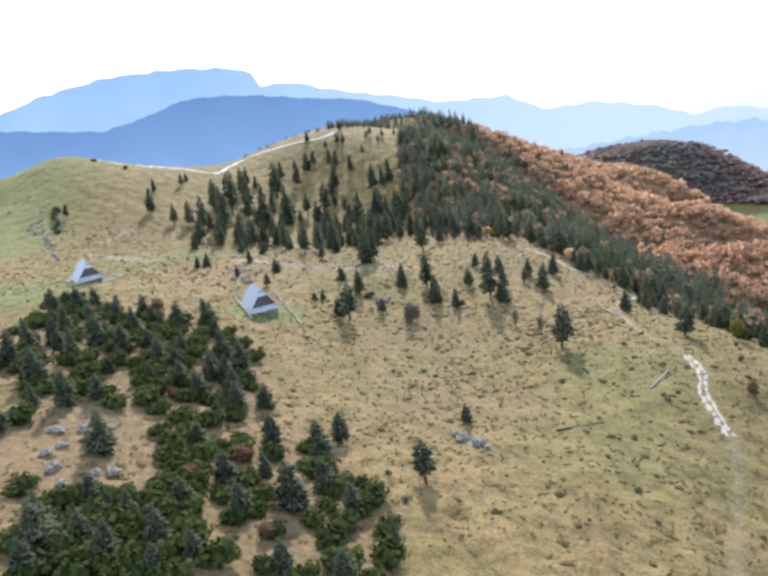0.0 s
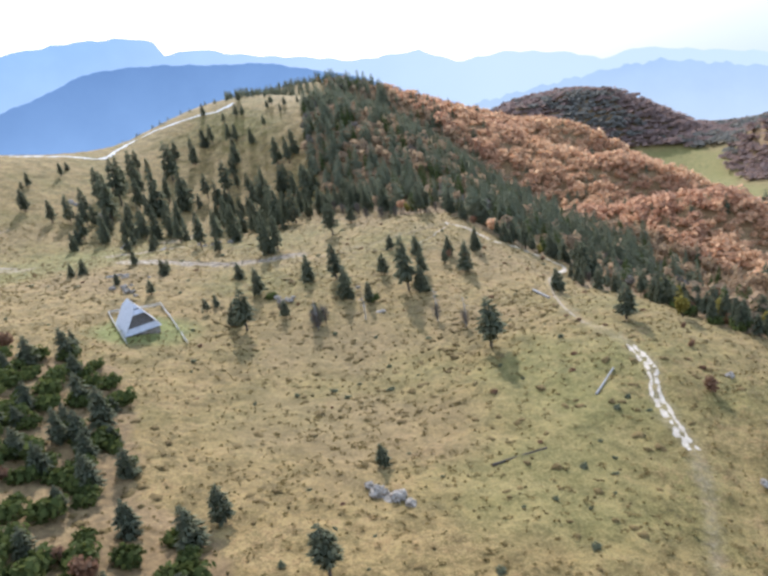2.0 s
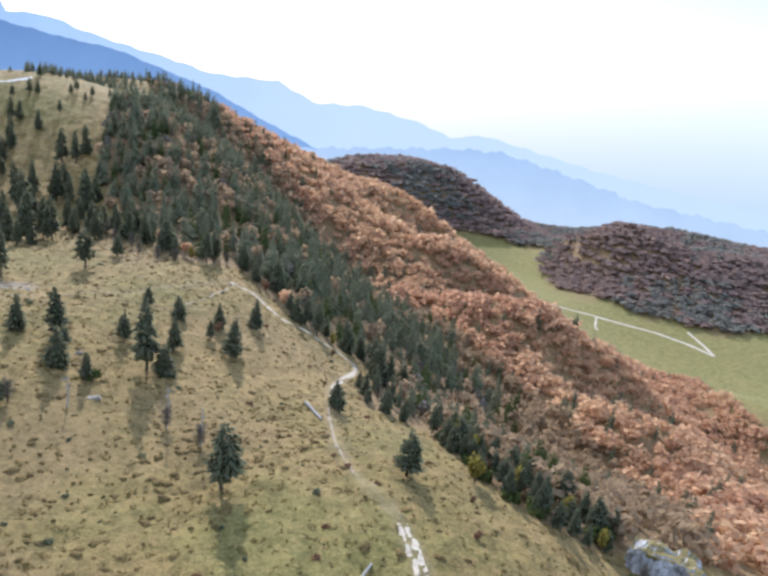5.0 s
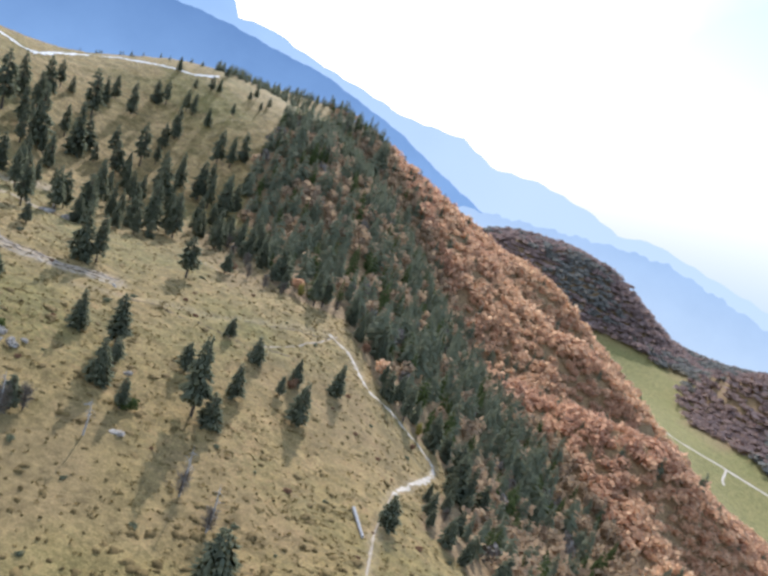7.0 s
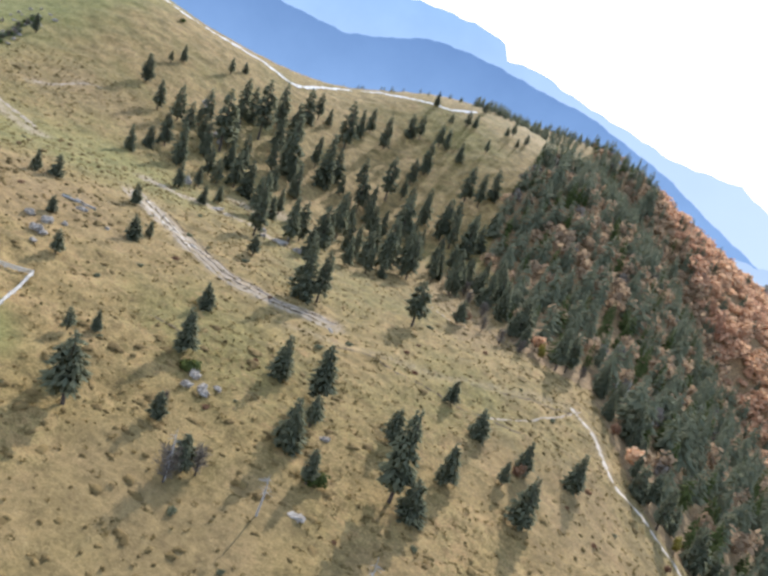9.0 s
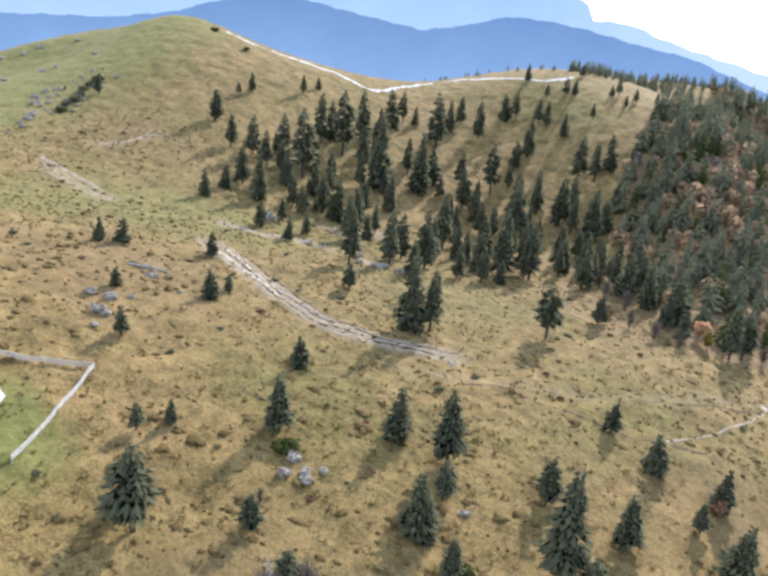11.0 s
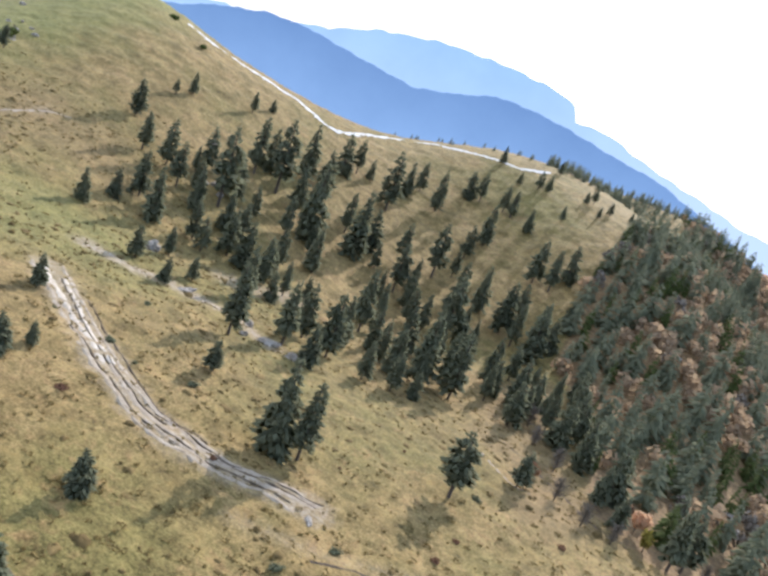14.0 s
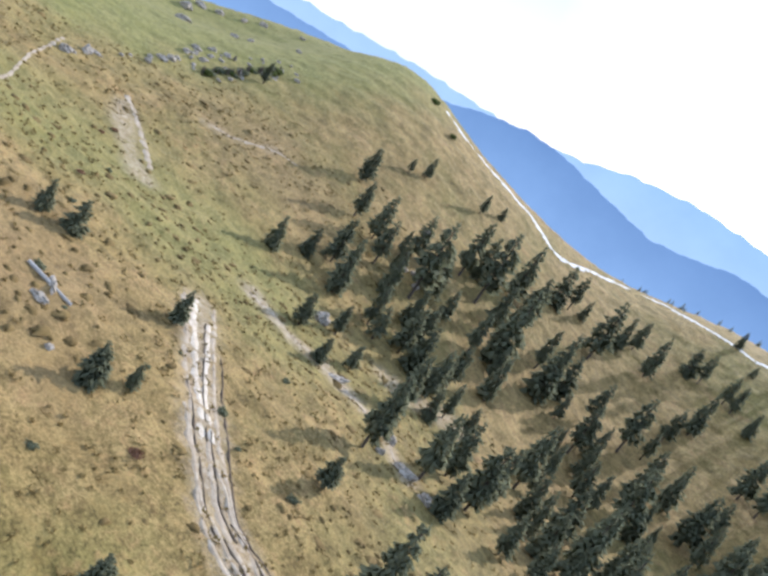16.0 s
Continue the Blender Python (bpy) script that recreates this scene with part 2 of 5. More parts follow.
HILL = [
    (2, 6.2, -76.2, -39.2, 84.7),
    (-1.5, 33.9, -76.4, 45.2, 22.3),
    (-33, 80.4, -103.5, 80.2, -25.6),
    (-38.9, 7.8, -25, 119.4, -24.9),
    (-8, 12.3, 88.2, 68.6, -22.4),
]


def ease(a, b, v):
    u = np.clip((v - a) / (b - a), 0, 1)
    return u * u * (3 - 2 * u)


def swell(x, y, cx, cy, rx, ry, h):
    return h * np.exp(-((x - cx) / rx) ** 2 - ((y - cy) / ry) ** 2)


def land(x, y):
    """Height of the bare ground."""
    x, y = np.asarray(x, float), np.asarray(y, float)
    right = ease(-50, 500, x)
    floor = -420 + (230 - 45 * ease(850, 1150, y)) * right * (1 - ease(1500, 2600, np.hypot(x, y)))
    m = 1 - ease(0.72, 1.35, np.sqrt(((x + 20) / 330) ** 2 + ((y - 330) / 560) ** 2))
    z = floor + (25 - floor) * m
    for cy, row in zip(SHELF_Y, SHELF):
        for cx, h in zip(SHELF_X, row):
            z = z + h * np.exp(-((x - cx) ** 2 + (y - cy) ** 2) / (2 * 72**2))
    for cy, row in zip(HILL_Y, HILL):
        for cx, h in zip(HILL_X, row):
            z = z + h * np.exp(-((x - cx) ** 2 + (y - cy) ** 2) / (2 * 115**2))
    # wooded knolls beyond the valley pasture, then the deep valley
    z = z + swell(x, y, 450, 1500, 235, 200, 112) + swell(x, y, 610, 1500, 90, 150, 38)
    z = z + swell(x, y, 950, 1230, 110, 170, 46) + swell(x, y, 1140, 1150, 160, 170, 40) + swell(x, y, 830, 970, 130, 130, 34)
    z = z + swell(x, y, 690, 1420, 75, 120, 24) + swell(x, y, 812, 1350, 50, 80, -14)
    z = z + swell(x, y, 742, 1078, 66, 120, 80) + swell(x, y, 900, 950, 95, 110, 20)
    # the broad back of the crest, and the fall behind the green knoll
    z = z + swell(x, y, -30, 600, 85, 62, 6) + swell(x, y, -224, 425, 38, 62, -14) + swell(x, y, -186, 492, 24, 34, 5)
    # spurs and gullies under the beech wood
    spur = ease(185, 260, x) * (1 - ease(290, 400, x)) * ease(240, 320, y) * (1 - ease(700, 850, y))
    z = z + 13 * spur * np.sin(0.05 * y + 0.9 * np.sin(0.016 * x + 1) + 0.012 * x + 2.7)
    return z - 420 * ease(1900, 3200, np.hypot(x, y))


def ripple(x, y):
    """Small hummocks and cattle terraces on the pasture."""
    v = 0.28 * np.sin(0.31 * x + 1.7 * np.sin(0.09 * y)) * np.sin(0.27 * y + 1.3 * np.sin(0.11 * x))
    v = v + 0.34 * np.sin(0.9 * x + 2.1 * np.sin(0.33 * y)) * np.sin(1.05 * y + 1.9 * np.sin(0.37 * x))
    return v + 0.8 * np.sin(0.055 * x + 0.8) * np.sin(0.047 * y + 2.0)


GRID = {}


def sheet_z(x, y):
    """Height of the built sheet of ground, between its corners."""
    xs, ys, zs = GRID["x"], GRID["y"], GRID["z"]
    i, j = np.clip(np.searchsorted(xs, x) - 1, 0, len(xs) - 2), np.clip(np.searchsorted(ys, y) - 1, 0, len(ys) - 2)
    u, v = (x - xs[i]) / (xs[i + 1] - xs[i]), (y - ys[j]) / (ys[j + 1] - ys[j])
    return (1 - v) * ((1 - u) * zs[j, i] + u * zs[j, i + 1]) + v * ((1 - u) * zs[j + 1, i] + u * zs[j + 1, i + 1])


def ground_z(x, y):
    return float(sheet_z(x, y))


def inside(x, y, poly):
    """Which of the points lie within a polygon."""
    x, y = np.asarray(x, float), np.asarray(y, float)
    hit = np.zeros(x.shape, bool)
    for (ax, ay), (bx, by) in zip(poly, poly[1:] + poly[:1]):
        if ay != by:
            hit ^= ((ay > y) != (by > y)) & (x < (bx - ax) * (y - ay) / (by - ay) + ax)
    return hit


def near_line(x, y, line):
    """The distance to a broken line."""
    d = np.full(np.shape(x), 1e9)
    for (ax, ay), (bx, by) in zip(line, line[1:]):
        vx, vy = bx - ax, by - ay
        u = np.clip(((x - ax) * vx + (y - ay) * vy) / (vx * vx + vy * vy), 0, 1)
        d = np.minimum(d, np.hypot(x - ax - u * vx, y - ay - u * vy))
    return d


TRAIL = [(67.7, 337), (75, 330), (80, 315), (90, 313), (98, 308.6), (104, 304.6), (101, 293), (96.6, 284.6), (85, 264), (78, 240), (74.5, 220), (75, 207), (78.6, 190), (77.1, 177),
         (72.8, 166), (71.2, 157), (70.6, 147.5), (66, 135), (57, 117), (48, 98), (42, 80)]
ROAD = [(-162, 494), (-141, 499), (-128, 510), (-114, 516), (-105, 514), (-100, 511), (-96, 514), (-94, 521), (-91, 540), (-87, 562), (-76, 578), (-64, 580), (-40, 580), (-29, 578), (-17, 590)]
SCAR = [(-57.5, 321.5), (-44, 313), (-31.3, 306.7), (-20.5, 302), (-12.3, 301.6), (-7, 302), (1, 305), (6.8, 306.6)]
BANK = [(-65, 340), (-56.5, 343), (-49, 349), (-37, 355), (-24, 352)]
FOOTWAY = [(0.9, 295.2), (13.3, 300), (24.3, 306), (36, 310.9), (56, 327), (67.7, 337)]
FARROAD = [(558, 997), (542, 950), (545, 912), (566, 878), (586, 853), (606, 822), (627, 792), (642, 752), (648, 716)]
WOOD_EDGE = [(44, 372), (46, 360), (58, 354), (73, 360), (80, 337), (88, 319), (98, 313), (109, 313), (111, 300), (104, 287), (95, 272), (91, 256), (98, 247), (105, 236), (104, 214), (110, 199), (118, 190)]
BEECH_EDGE = [(150, 196), (190, 240), (205, 282), (212, 346), (200, 416), (186, 470), (172, 530), (150, 590), (128, 650), (112, 690)]
DARK_WOOD = WOOD_EDGE + BEECH_EDGE + [(90, 790), (46, 780), (56, 700), (44, 620), (26, 540), (22, 494), (27, 440), (38, 423)]
BEECH_WOOD = BEECH_EDGE[:1] + [(190, 190), (300, 220), (420, 420), (470, 600), (400, 720), (340, 840), (200, 860), (90, 800)] + BEECH_EDGE[:0:-1]
KNOLLS = [(250, 1300), (450, 1290), (660, 1265), (703, 1189), (640, 1080), (612, 984), (640, 850), (702, 768), (900, 720), (1300, 750), (1600, 1100), (1300, 1400), (900, 1750), (500, 1800), (200, 1750), (180, 1400)]
FORE_WOOD = [(-97, 243), (-70, 208), (-57, 208), (-36, 202), (-25, 148), (-16, 137), (-1, 107), (-2, 88), (-46, 80), (-62, 102), (-74, 144), (-90, 166)]

PINE_MATS = [[(-90, 175), (-93, 187), (-97, 226), (-69, 210), (-56, 203), (-50, 217), (-34, 188), (-26, 150), (-35, 136), (-52, 142), (-67, 135), (-74, 150)],
             [(-43, 132), (-30, 132), (-17, 141), (-10, 122), (-5, 113), (-1, 98), (-2, 86), (-46, 80), (-51, 92), (-47, 104), (-38, 107)],
             [(-52, 92), (-48, 104), (-38, 107), (-30, 98), (-30, 80), (-48, 80)]]


def spread(dense, a, b, low, high, grow):
    """Coordinates that are close together between a and b and widen outwards."""
    mid = list(np.arange(a, b, dense))
    up, down, step = [mid[-1]], [mid[0]], dense
    while up[-1] < high or down[-1] > low:
        step *= grow
        if up[-1] < high:
            up.append(up[-1] + step)
        if down[-1] > low:
            down.append(down[-1] - step)
    return np.array(down[:0:-1] + mid + up[1:])


def np_mesh(name, verts, faces, smooth=False):
    """A mesh from arrays, all faces with the same number of corners."""
    me = bpy.data.meshes.new(name)
    k = faces.shape[1]
    me.vertices.add(len(verts)), me.loops.add(faces.size), me.polygons.add(len(faces))
    me.vertices.foreach_set("co", np.ascontiguousarray(verts, np.float32).ravel())
    me.loops.foreach_set("vertex_index", np.ascontiguousarray(faces, np.int32).ravel())
    me.polygons.foreach_set("loop_start", np.arange(0, faces.size, k, dtype=np.int32))
    me.update(calc_edges=True)
    me.validate()
    if smooth:
        me.shade_smooth()
    return me


def build_ground():
    xs, ys = spread(1.7, -190, 190, -4600, 4700, 1.09), spread(1.7, 70, 560, -1500, 4900, 1.09)
    X, Y = np.meshgrid(xs, ys)
    fade = 1 - ease(420, 900, np.hypot(X, Y - 250))
    Z = land(X, Y) + ripple(X, Y) * fade
    GRID.update(x=xs, y=ys, z=Z)
    verts = np.stack([X, Y, Z], -1).reshape(-1, 3)
    i = np.arange(len(xs) * len(ys)).reshape(len(ys), len(xs))
    faces = np.stack([i[:-1, :-1], i[:-1, 1:], i[1:, 1:], i[1:, :-1]], -1).reshape(-1, 4)
    me = np_mesh("ground", verts, faces, True)
    x, y = verts[:, 0], verts[:, 1]
    wob = 1.5 * np.sin(0.21 * x + 0.13 * y) * np.sin(0.17 * y - 0.09 * x)
    lush = 1 - ease(8, 16, np.hypot(x + 36, y - 232) + wob)
    lush = np.maximum(lush, 0.95 * (1 - ease(12, 38, np.hypot((x + 124) * 0.8, y - 240) + 2 * wob)))
    lush = np.maximum(lush, 0.4 * (1 - ease(8, 30, near_line(x, y, [(-110, 300), (-90, 330), (-70, 338)]) + 2 * wob)))
    lush = np.maximum(lush, 0.8 * ease(-132, -172, x + 0.12 * (y - 400) + 3 * wob) * ease(300, 340, y))
    lush = np.maximum(lush, 0.24 * (1 - ease(4, 36, near_line(x, y, [(6, 178), (22, 200), (12, 222)]) + 3 * wob)))
    lush = np.maximum(lush, 0.4 * (1 - ease(4, 26, near_line(x, y, [(58, 190), (52, 160), (40, 140)]) + 2 * wob)))
    lush = np.maximum(lush, 0.6 * ease(330, 400, x))
    soil = 0.7 * (1 - ease(1.5, 4.2, near_line(x, y, SCAR) + 0.6 * wob))
    soil = np.maximum(soil, 0.8 * (1 - ease(1.0, 3.5, near_line(x, y, BANK) + 0.5 * wob)))
    soil = np.maximum(soil, 0.28 * (1 - ease(0.4, 1.8, near_line(x, y, TRAIL) + 0.4 * wob)))
    soil = np.maximum(soil, 0.2 * (1 - ease(0.4, 2.5, near_line(x, y, FOOTWAY) + 0.5 * wob)))
    soil = np.maximum(soil, 0.7 * (1 - ease(0.5, 4, near_line(x, y, [(-122, 337), (-108, 331), (-94, 328)]) + wob)))
    soil = np.maximum(soil, 0.5 * (1 - ease(0.5, 2.5, near_line(x, y, [(-124, 362), (-120, 372), (-119, 382)]) + wob)))
    soil = np.maximum(soil, 0.5 * (1 - ease(3, 9, np.hypot(x + 60, y - 140) + 2 * wob)))
    soil = np.maximum(soil, 0.6 * (1 - ease(1, 5, near_line(x, y, [(-52, 372), (-43, 387), (-38, 398)]) + 1.5 * wob)))
    litter = np.maximum(inside(x, y, DARK_WOOD), inside(x, y, BEECH_WOOD)) * 0.95
    litter = np.maximum(litter, 0.75 * inside(x + wob, y, FORE_WOOD))
    litter = np.maximum(litter, 0.95 * inside(x, y, KNOLLS))
    # darker brown patches on the open meadow, mixed in through the litter channel
    for cx, cy, rx, ry, deep_ in ((12, 172, 26, 30, 0.5), (14, 222, 28, 26, 0.5), (46, 232, 22, 22, 0.35), (-58, 288, 24, 22, 0.4), (70, 290, 26, 26, 0.35), (-112, 380, 30, 24, 0.3)):
        litter = np.maximum(litter, deep_ * (1 - ease(0.3, 1.15, np.hypot((x - cx) / rx, (y - cy) / ry) + 0.16 * wob)))
    litter = np.maximum(litter, 0.5 * (1 - ease(4, 16, near_line(x, y, [(40, 352), (30, 372), (20, 420)]) + 3 * wob)))
    data = np.stack([lush, soil, litter, np.ones_like(x)], -1).astype(np.float32)
    me.color_attributes.new("cover", "FLOAT_COLOR", "POINT").data.foreach_set("color", data.ravel())
    me.materials.append(M_GROUND)
    return tagged(new("ground", me), "straw-coloured autumn mountain pasture with green and russet patches", "ground", kind="structure")


build_ground()


# ---- helpers for things ----
def link_mesh(name, me, material, parent=None, label=""):
    if not me.materials:
        me.materials.append(material)
    ob = new(name, me)
    ob.parent = parent
    return tagged(ob, label)


def part(name, bm, material, parent, label=""):
    me = bpy.data.meshes.new(name)
    bm.to_mesh(me)
    bm.free()
    return link_mesh(name, me, material, parent, label)


def thing(name, label, category, group="", where=None):
    ob = new(name)
    ob.empty_display_size = 0.3
    if where is not None:
        ob.matrix_basis = where
    return tagged(ob, label, category, group)


def box(bm, x0, x1, y0, y1, z0, z1, m=Matrix()):
    bmesh.ops.create_cube(bm, size=1, matrix=m @ Matrix.Translation(((x0 + x1) / 2, (y0 + y1) / 2, (z0 + z1) / 2)) @ Matrix.Diagonal((x1 - x0, y1 - y0, z1 - z0, 1)))


def rod(bm, a, b, r0, r1, seg=6):
    a, b = Vector(a), Vector(b)
    m = Matrix.Translation((a + b) / 2) @ (b - a).to_track_quat("Z", "Y").to_matrix().to_4x4()
    bmesh.ops.create_cone(bm, segments=seg, radius1=r0, radius2=r1, depth=(b - a).length, cap_ends=True, matrix=m)


# ---- distant ranges ----
def build_range(name, label, eye, far, profile, material, rough):
    """A mountain range from its crest line: bearing and height in degrees, seen from eye."""
    az = np.linspace(profile[0][0], profile[-1][0], 260)
    el = np.interp(az, [p[0] for p in profile], [p[1] for p in profile])
    el = el + rough * (0.06 * np.sin(az * 3.1) + 0.04 * np.sin(az * 7.7 + 1) + 0.02 * np.sin(az * 17.3))
    rows = []
    for k in range(9):
        u = k / 8
        d = far - 420 * u + 60 * np.sin(az * 1.9 + 3 * u) * u
        top = eye[2] + far * np.tan(np.radians(el))
        z = top + (-1150 - top) * u**1.2 + 30 * np.sin(az * 2.3 + 4 * u) * u * (1 - u)
        rows.append(np.stack([eye[0] + d * np.sin(np.radians(az)), eye[1] + d * np.cos(np.radians(az)), z], -1))
    verts = np.concatenate(rows)
    i = np.arange(len(verts)).reshape(9, -1)
    faces = np.stack([i[:-1, :-1], i[1:, :-1], i[1:, 1:], i[:-1, 1:]], -1).reshape(-1, 4)
    link = link_mesh(name, np_mesh(name, verts, faces, True), material)
    return tagged(link, label, "mountains", kind="structure")


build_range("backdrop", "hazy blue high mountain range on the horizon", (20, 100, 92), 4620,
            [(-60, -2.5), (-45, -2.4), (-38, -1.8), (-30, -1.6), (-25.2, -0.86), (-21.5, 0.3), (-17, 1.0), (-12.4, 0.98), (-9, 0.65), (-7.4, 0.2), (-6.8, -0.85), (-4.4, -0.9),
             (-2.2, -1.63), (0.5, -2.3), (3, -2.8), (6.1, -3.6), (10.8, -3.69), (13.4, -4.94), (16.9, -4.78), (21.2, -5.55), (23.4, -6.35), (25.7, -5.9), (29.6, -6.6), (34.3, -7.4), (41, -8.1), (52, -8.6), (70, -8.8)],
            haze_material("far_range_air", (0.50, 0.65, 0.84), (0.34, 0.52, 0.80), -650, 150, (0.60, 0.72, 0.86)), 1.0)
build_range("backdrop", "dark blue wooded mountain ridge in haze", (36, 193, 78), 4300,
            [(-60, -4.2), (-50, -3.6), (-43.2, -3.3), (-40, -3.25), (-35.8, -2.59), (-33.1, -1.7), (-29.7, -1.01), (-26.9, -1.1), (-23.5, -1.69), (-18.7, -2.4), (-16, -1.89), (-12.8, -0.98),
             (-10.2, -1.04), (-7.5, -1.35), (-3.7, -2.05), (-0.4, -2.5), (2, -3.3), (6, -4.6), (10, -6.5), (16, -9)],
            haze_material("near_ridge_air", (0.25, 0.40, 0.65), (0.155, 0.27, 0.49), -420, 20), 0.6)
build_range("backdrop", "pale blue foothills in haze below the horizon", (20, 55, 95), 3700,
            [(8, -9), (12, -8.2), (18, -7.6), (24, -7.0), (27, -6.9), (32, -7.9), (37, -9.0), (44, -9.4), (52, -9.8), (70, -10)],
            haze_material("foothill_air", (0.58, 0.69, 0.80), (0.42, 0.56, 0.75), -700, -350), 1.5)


# ---- tree shapes ----
def spruce_crown(rng, tall=10.0, wide=2.3, bare=0.1, tiers=24, dense=1.0, plain_boughs=False):
    """A spruce's crown: whorls of drooping, feathered boughs, fuller on one side, with gaps between."""
    v, f = [], []
    lean = rng.uniform(-0.025, 0.025, 2)
    full, swing = rng.uniform(0, 6.28), rng.uniform(0.1, 0.28)
    for k in range(tiers):
        u = (k + rng.uniform(-0.4, 0.4)) / tiers
        u = min(max(u, 0), 1)
        z = tall * (bare + (0.99 - bare) * u**0.92)
        rad = wide * ((1 - u) ** 0.64 * (0.6 + 0.4 * min(1, u * 5 + 0.2))) * rng.uniform(0.82, 1.12) + 0.14
        for _ in range(max(5, int((7 + 15 * (1 - u)) * dense))):
            a = rng.uniform(0, 2 * math.pi)
            ln = rad * rng.uniform(0.42, 1.22) * (1 + swing * math.cos(a - full))
            dz = -ln * rng.uniform(0.1, 0.45) + 0.14
            w = 0.13 * ln + 0.11
            ca, sa = math.cos(a), math.sin(a)
            cx, cy = lean[0] * z, lean[1] * z
            zz = z + rng.uniform(-0.25, 0.25)

            def at(r, s, h):
                return (cx + ca * r - sa * s, cy + sa * r + ca * s, zz + h)

            b = len(v)
            if plain_boughs:
                w, dz = w * 1.15, dz - 0.16 * ln
                v += [at(0.05, 0, 0.1), at(0.6 * ln, w, 0.5 * dz), at(ln, 0, dz), at(0.6 * ln, -w, 0.5 * dz), at(0.55 * ln, 0, 0.3 * dz + 0.25)]
                f += [(b, b + 1, b + 4), (b, b + 4, b + 3), (b + 1, b + 2, b + 4), (b + 4, b + 2, b + 3)]
                continue
            v += [at(0.05, 0, 0.1), at(0.5 * ln, w, 0.45 * dz), at(ln, 0, dz), at(0.5 * ln, -w, 0.45 * dz), at(0.55 * ln, 0, 0.3 * dz + 0.2),
                  at(0.62 * ln, 0.3 * w, dz - 0.32 * w - 0.15), at(0.9 * ln, w * 1.3, dz * 0.95), at(0.9 * ln, -w * 1.3, dz * 0.95)]
            f += [(b, b + 1, b + 4), (b, b + 4, b + 3), (b + 1, b + 2, b + 4), (b + 4, b + 2, b + 3), (b + 1, b + 5, b + 2), (b + 4, b + 6, b + 1), (b + 4, b + 3, b + 7)]
    b = len(v)
    v += [(0.12, 0, tall * 0.93), (-0.06, 0.1, tall * 0.93), (-0.06, -0.1, tall * 0.93), (0, 0, tall * 1.03)]
    f += [(b, b + 1, b + 3), (b + 1, b + 2, b + 3), (b + 2, b, b + 3)]
    return np.array(v), np.array(f)


def leaf_crown(rng, count, rx, rz, base, size):
    """A rounded crown of many leafy sprays with an uneven outline."""
    lobes = rng.normal(0, 0.36, (5, 3)) * [rx, rx, rz]
    v, f = [], []
    for k in range(count):
        c = lobes[rng.integers(5)]
        d = rng.normal(0, 1, 3)
        d /= np.linalg.norm(d)
        r = rng.uniform(0.35, 0.75)
        p = c * 0.6 + d * r * [rx, rx, rz] + [0, 0, base + rz]
        n = d + rng.normal(0, 0.38, 3)
        n /= np.linalg.norm(n)
        s = np.cross(n, rng.normal(0, 1, 3))
        s *= size * rng.uniform(0.6, 1.3) / np.linalg.norm(s)
        q = np.cross(n, s) * rng.uniform(0.6, 1.0)
        b = len(v)
        v += [p - s - q * 0.5, p - q + n * size * 0.2, p + s, p + q - n * size * 0.15]
        f += [(b, b + 1, b + 2), (b, b + 2, b + 3)]
    return np.array(v), np.array(f)


def twig_crown(rng, count, rx, tall):
    """A bare bush: thin forking twigs fanning upwards."""
    v, f = [], []

    def strip(a, b, w):
        side = np.cross(b - a, rng.normal(0, 1, 3))
        side *= w / np.linalg.norm(side)
        k = len(v)
        v.extend([a - side, a + side, b])
        f.append((k, k + 1, k + 2))

    for _ in range(count):
        a, u = rng.uniform(0, 6.28), rng.uniform(0.12, 0.85)
        p = np.array([0.03 * math.cos(a), 0.03 * math.sin(a), tall * u])
        out = rx * rng.uniform(0.35, 1) * math.sqrt(max(0.1, 1 - ((u - 0.45) / 0.62) ** 2))
        q = p + np.array([out * math.cos(a), out * math.sin(a), tall * rng.uniform(0.05, 0.26)])
        strip(p, q, 0.03)
        for _ in range(4):
            m = p + (q - p) * rng.uniform(0.3, 0.95)
            strip(m, m + rng.normal(0, 0.2, 3) * [rx, rx, 0.5] + [0, 0, 0.08 * tall], 0.022)
    return np.array(v), np.array(f)


def trunk_mesh(tall, r, lean=0.0, limbs=0):
    bm = bmesh.new()
    rod(bm, (0, 0, -0.5), (lean * 0.5, 0, tall * 0.5), r, r * 0.7, 7)
    rod(bm, (lean * 0.5, 0, tall * 0.5), (lean, 0, tall), r * 0.7, r * 0.25, 7)
    for k in range(limbs):
        a, z = k * 2.4, tall * (0.42 + 0.09 * k)
        rod(bm, (lean * z / tall, 0, z), (lean + math.cos(a) * tall * 0.2, math.sin(a) * tall * 0.2, z + tall * 0.22), r * 0.4, r * 0.12, 5)
    me = bpy.data.meshes.new("trunk")
    bm.to_mesh(me)
    bm.free()
    return me


rng = np.random.default_rng(7)
SPRUCES = []
for wide, bare, tiers, dense in ((2.1, 0.05, 22, 0.9), (2.6, 0.14, 20, 0.8), (1.8, 0.2, 22, 0.75), (2.8, 0.04, 19, 1.0), (2.3, 0.26, 18, 0.7), (2.0, 0.1, 21, 0.8), (2.4, 0.18, 17, 0.75)):
    crown = np_mesh("crown", *spruce_crown(rng, 10, wide, bare, tiers, dense))
    trunk = trunk_mesh(9.2, 0.2, 0.1)
    crown.materials.append(M_NEEDLE), trunk.materials.append(M_BARK)
    SPRUCES.append((trunk, crown))


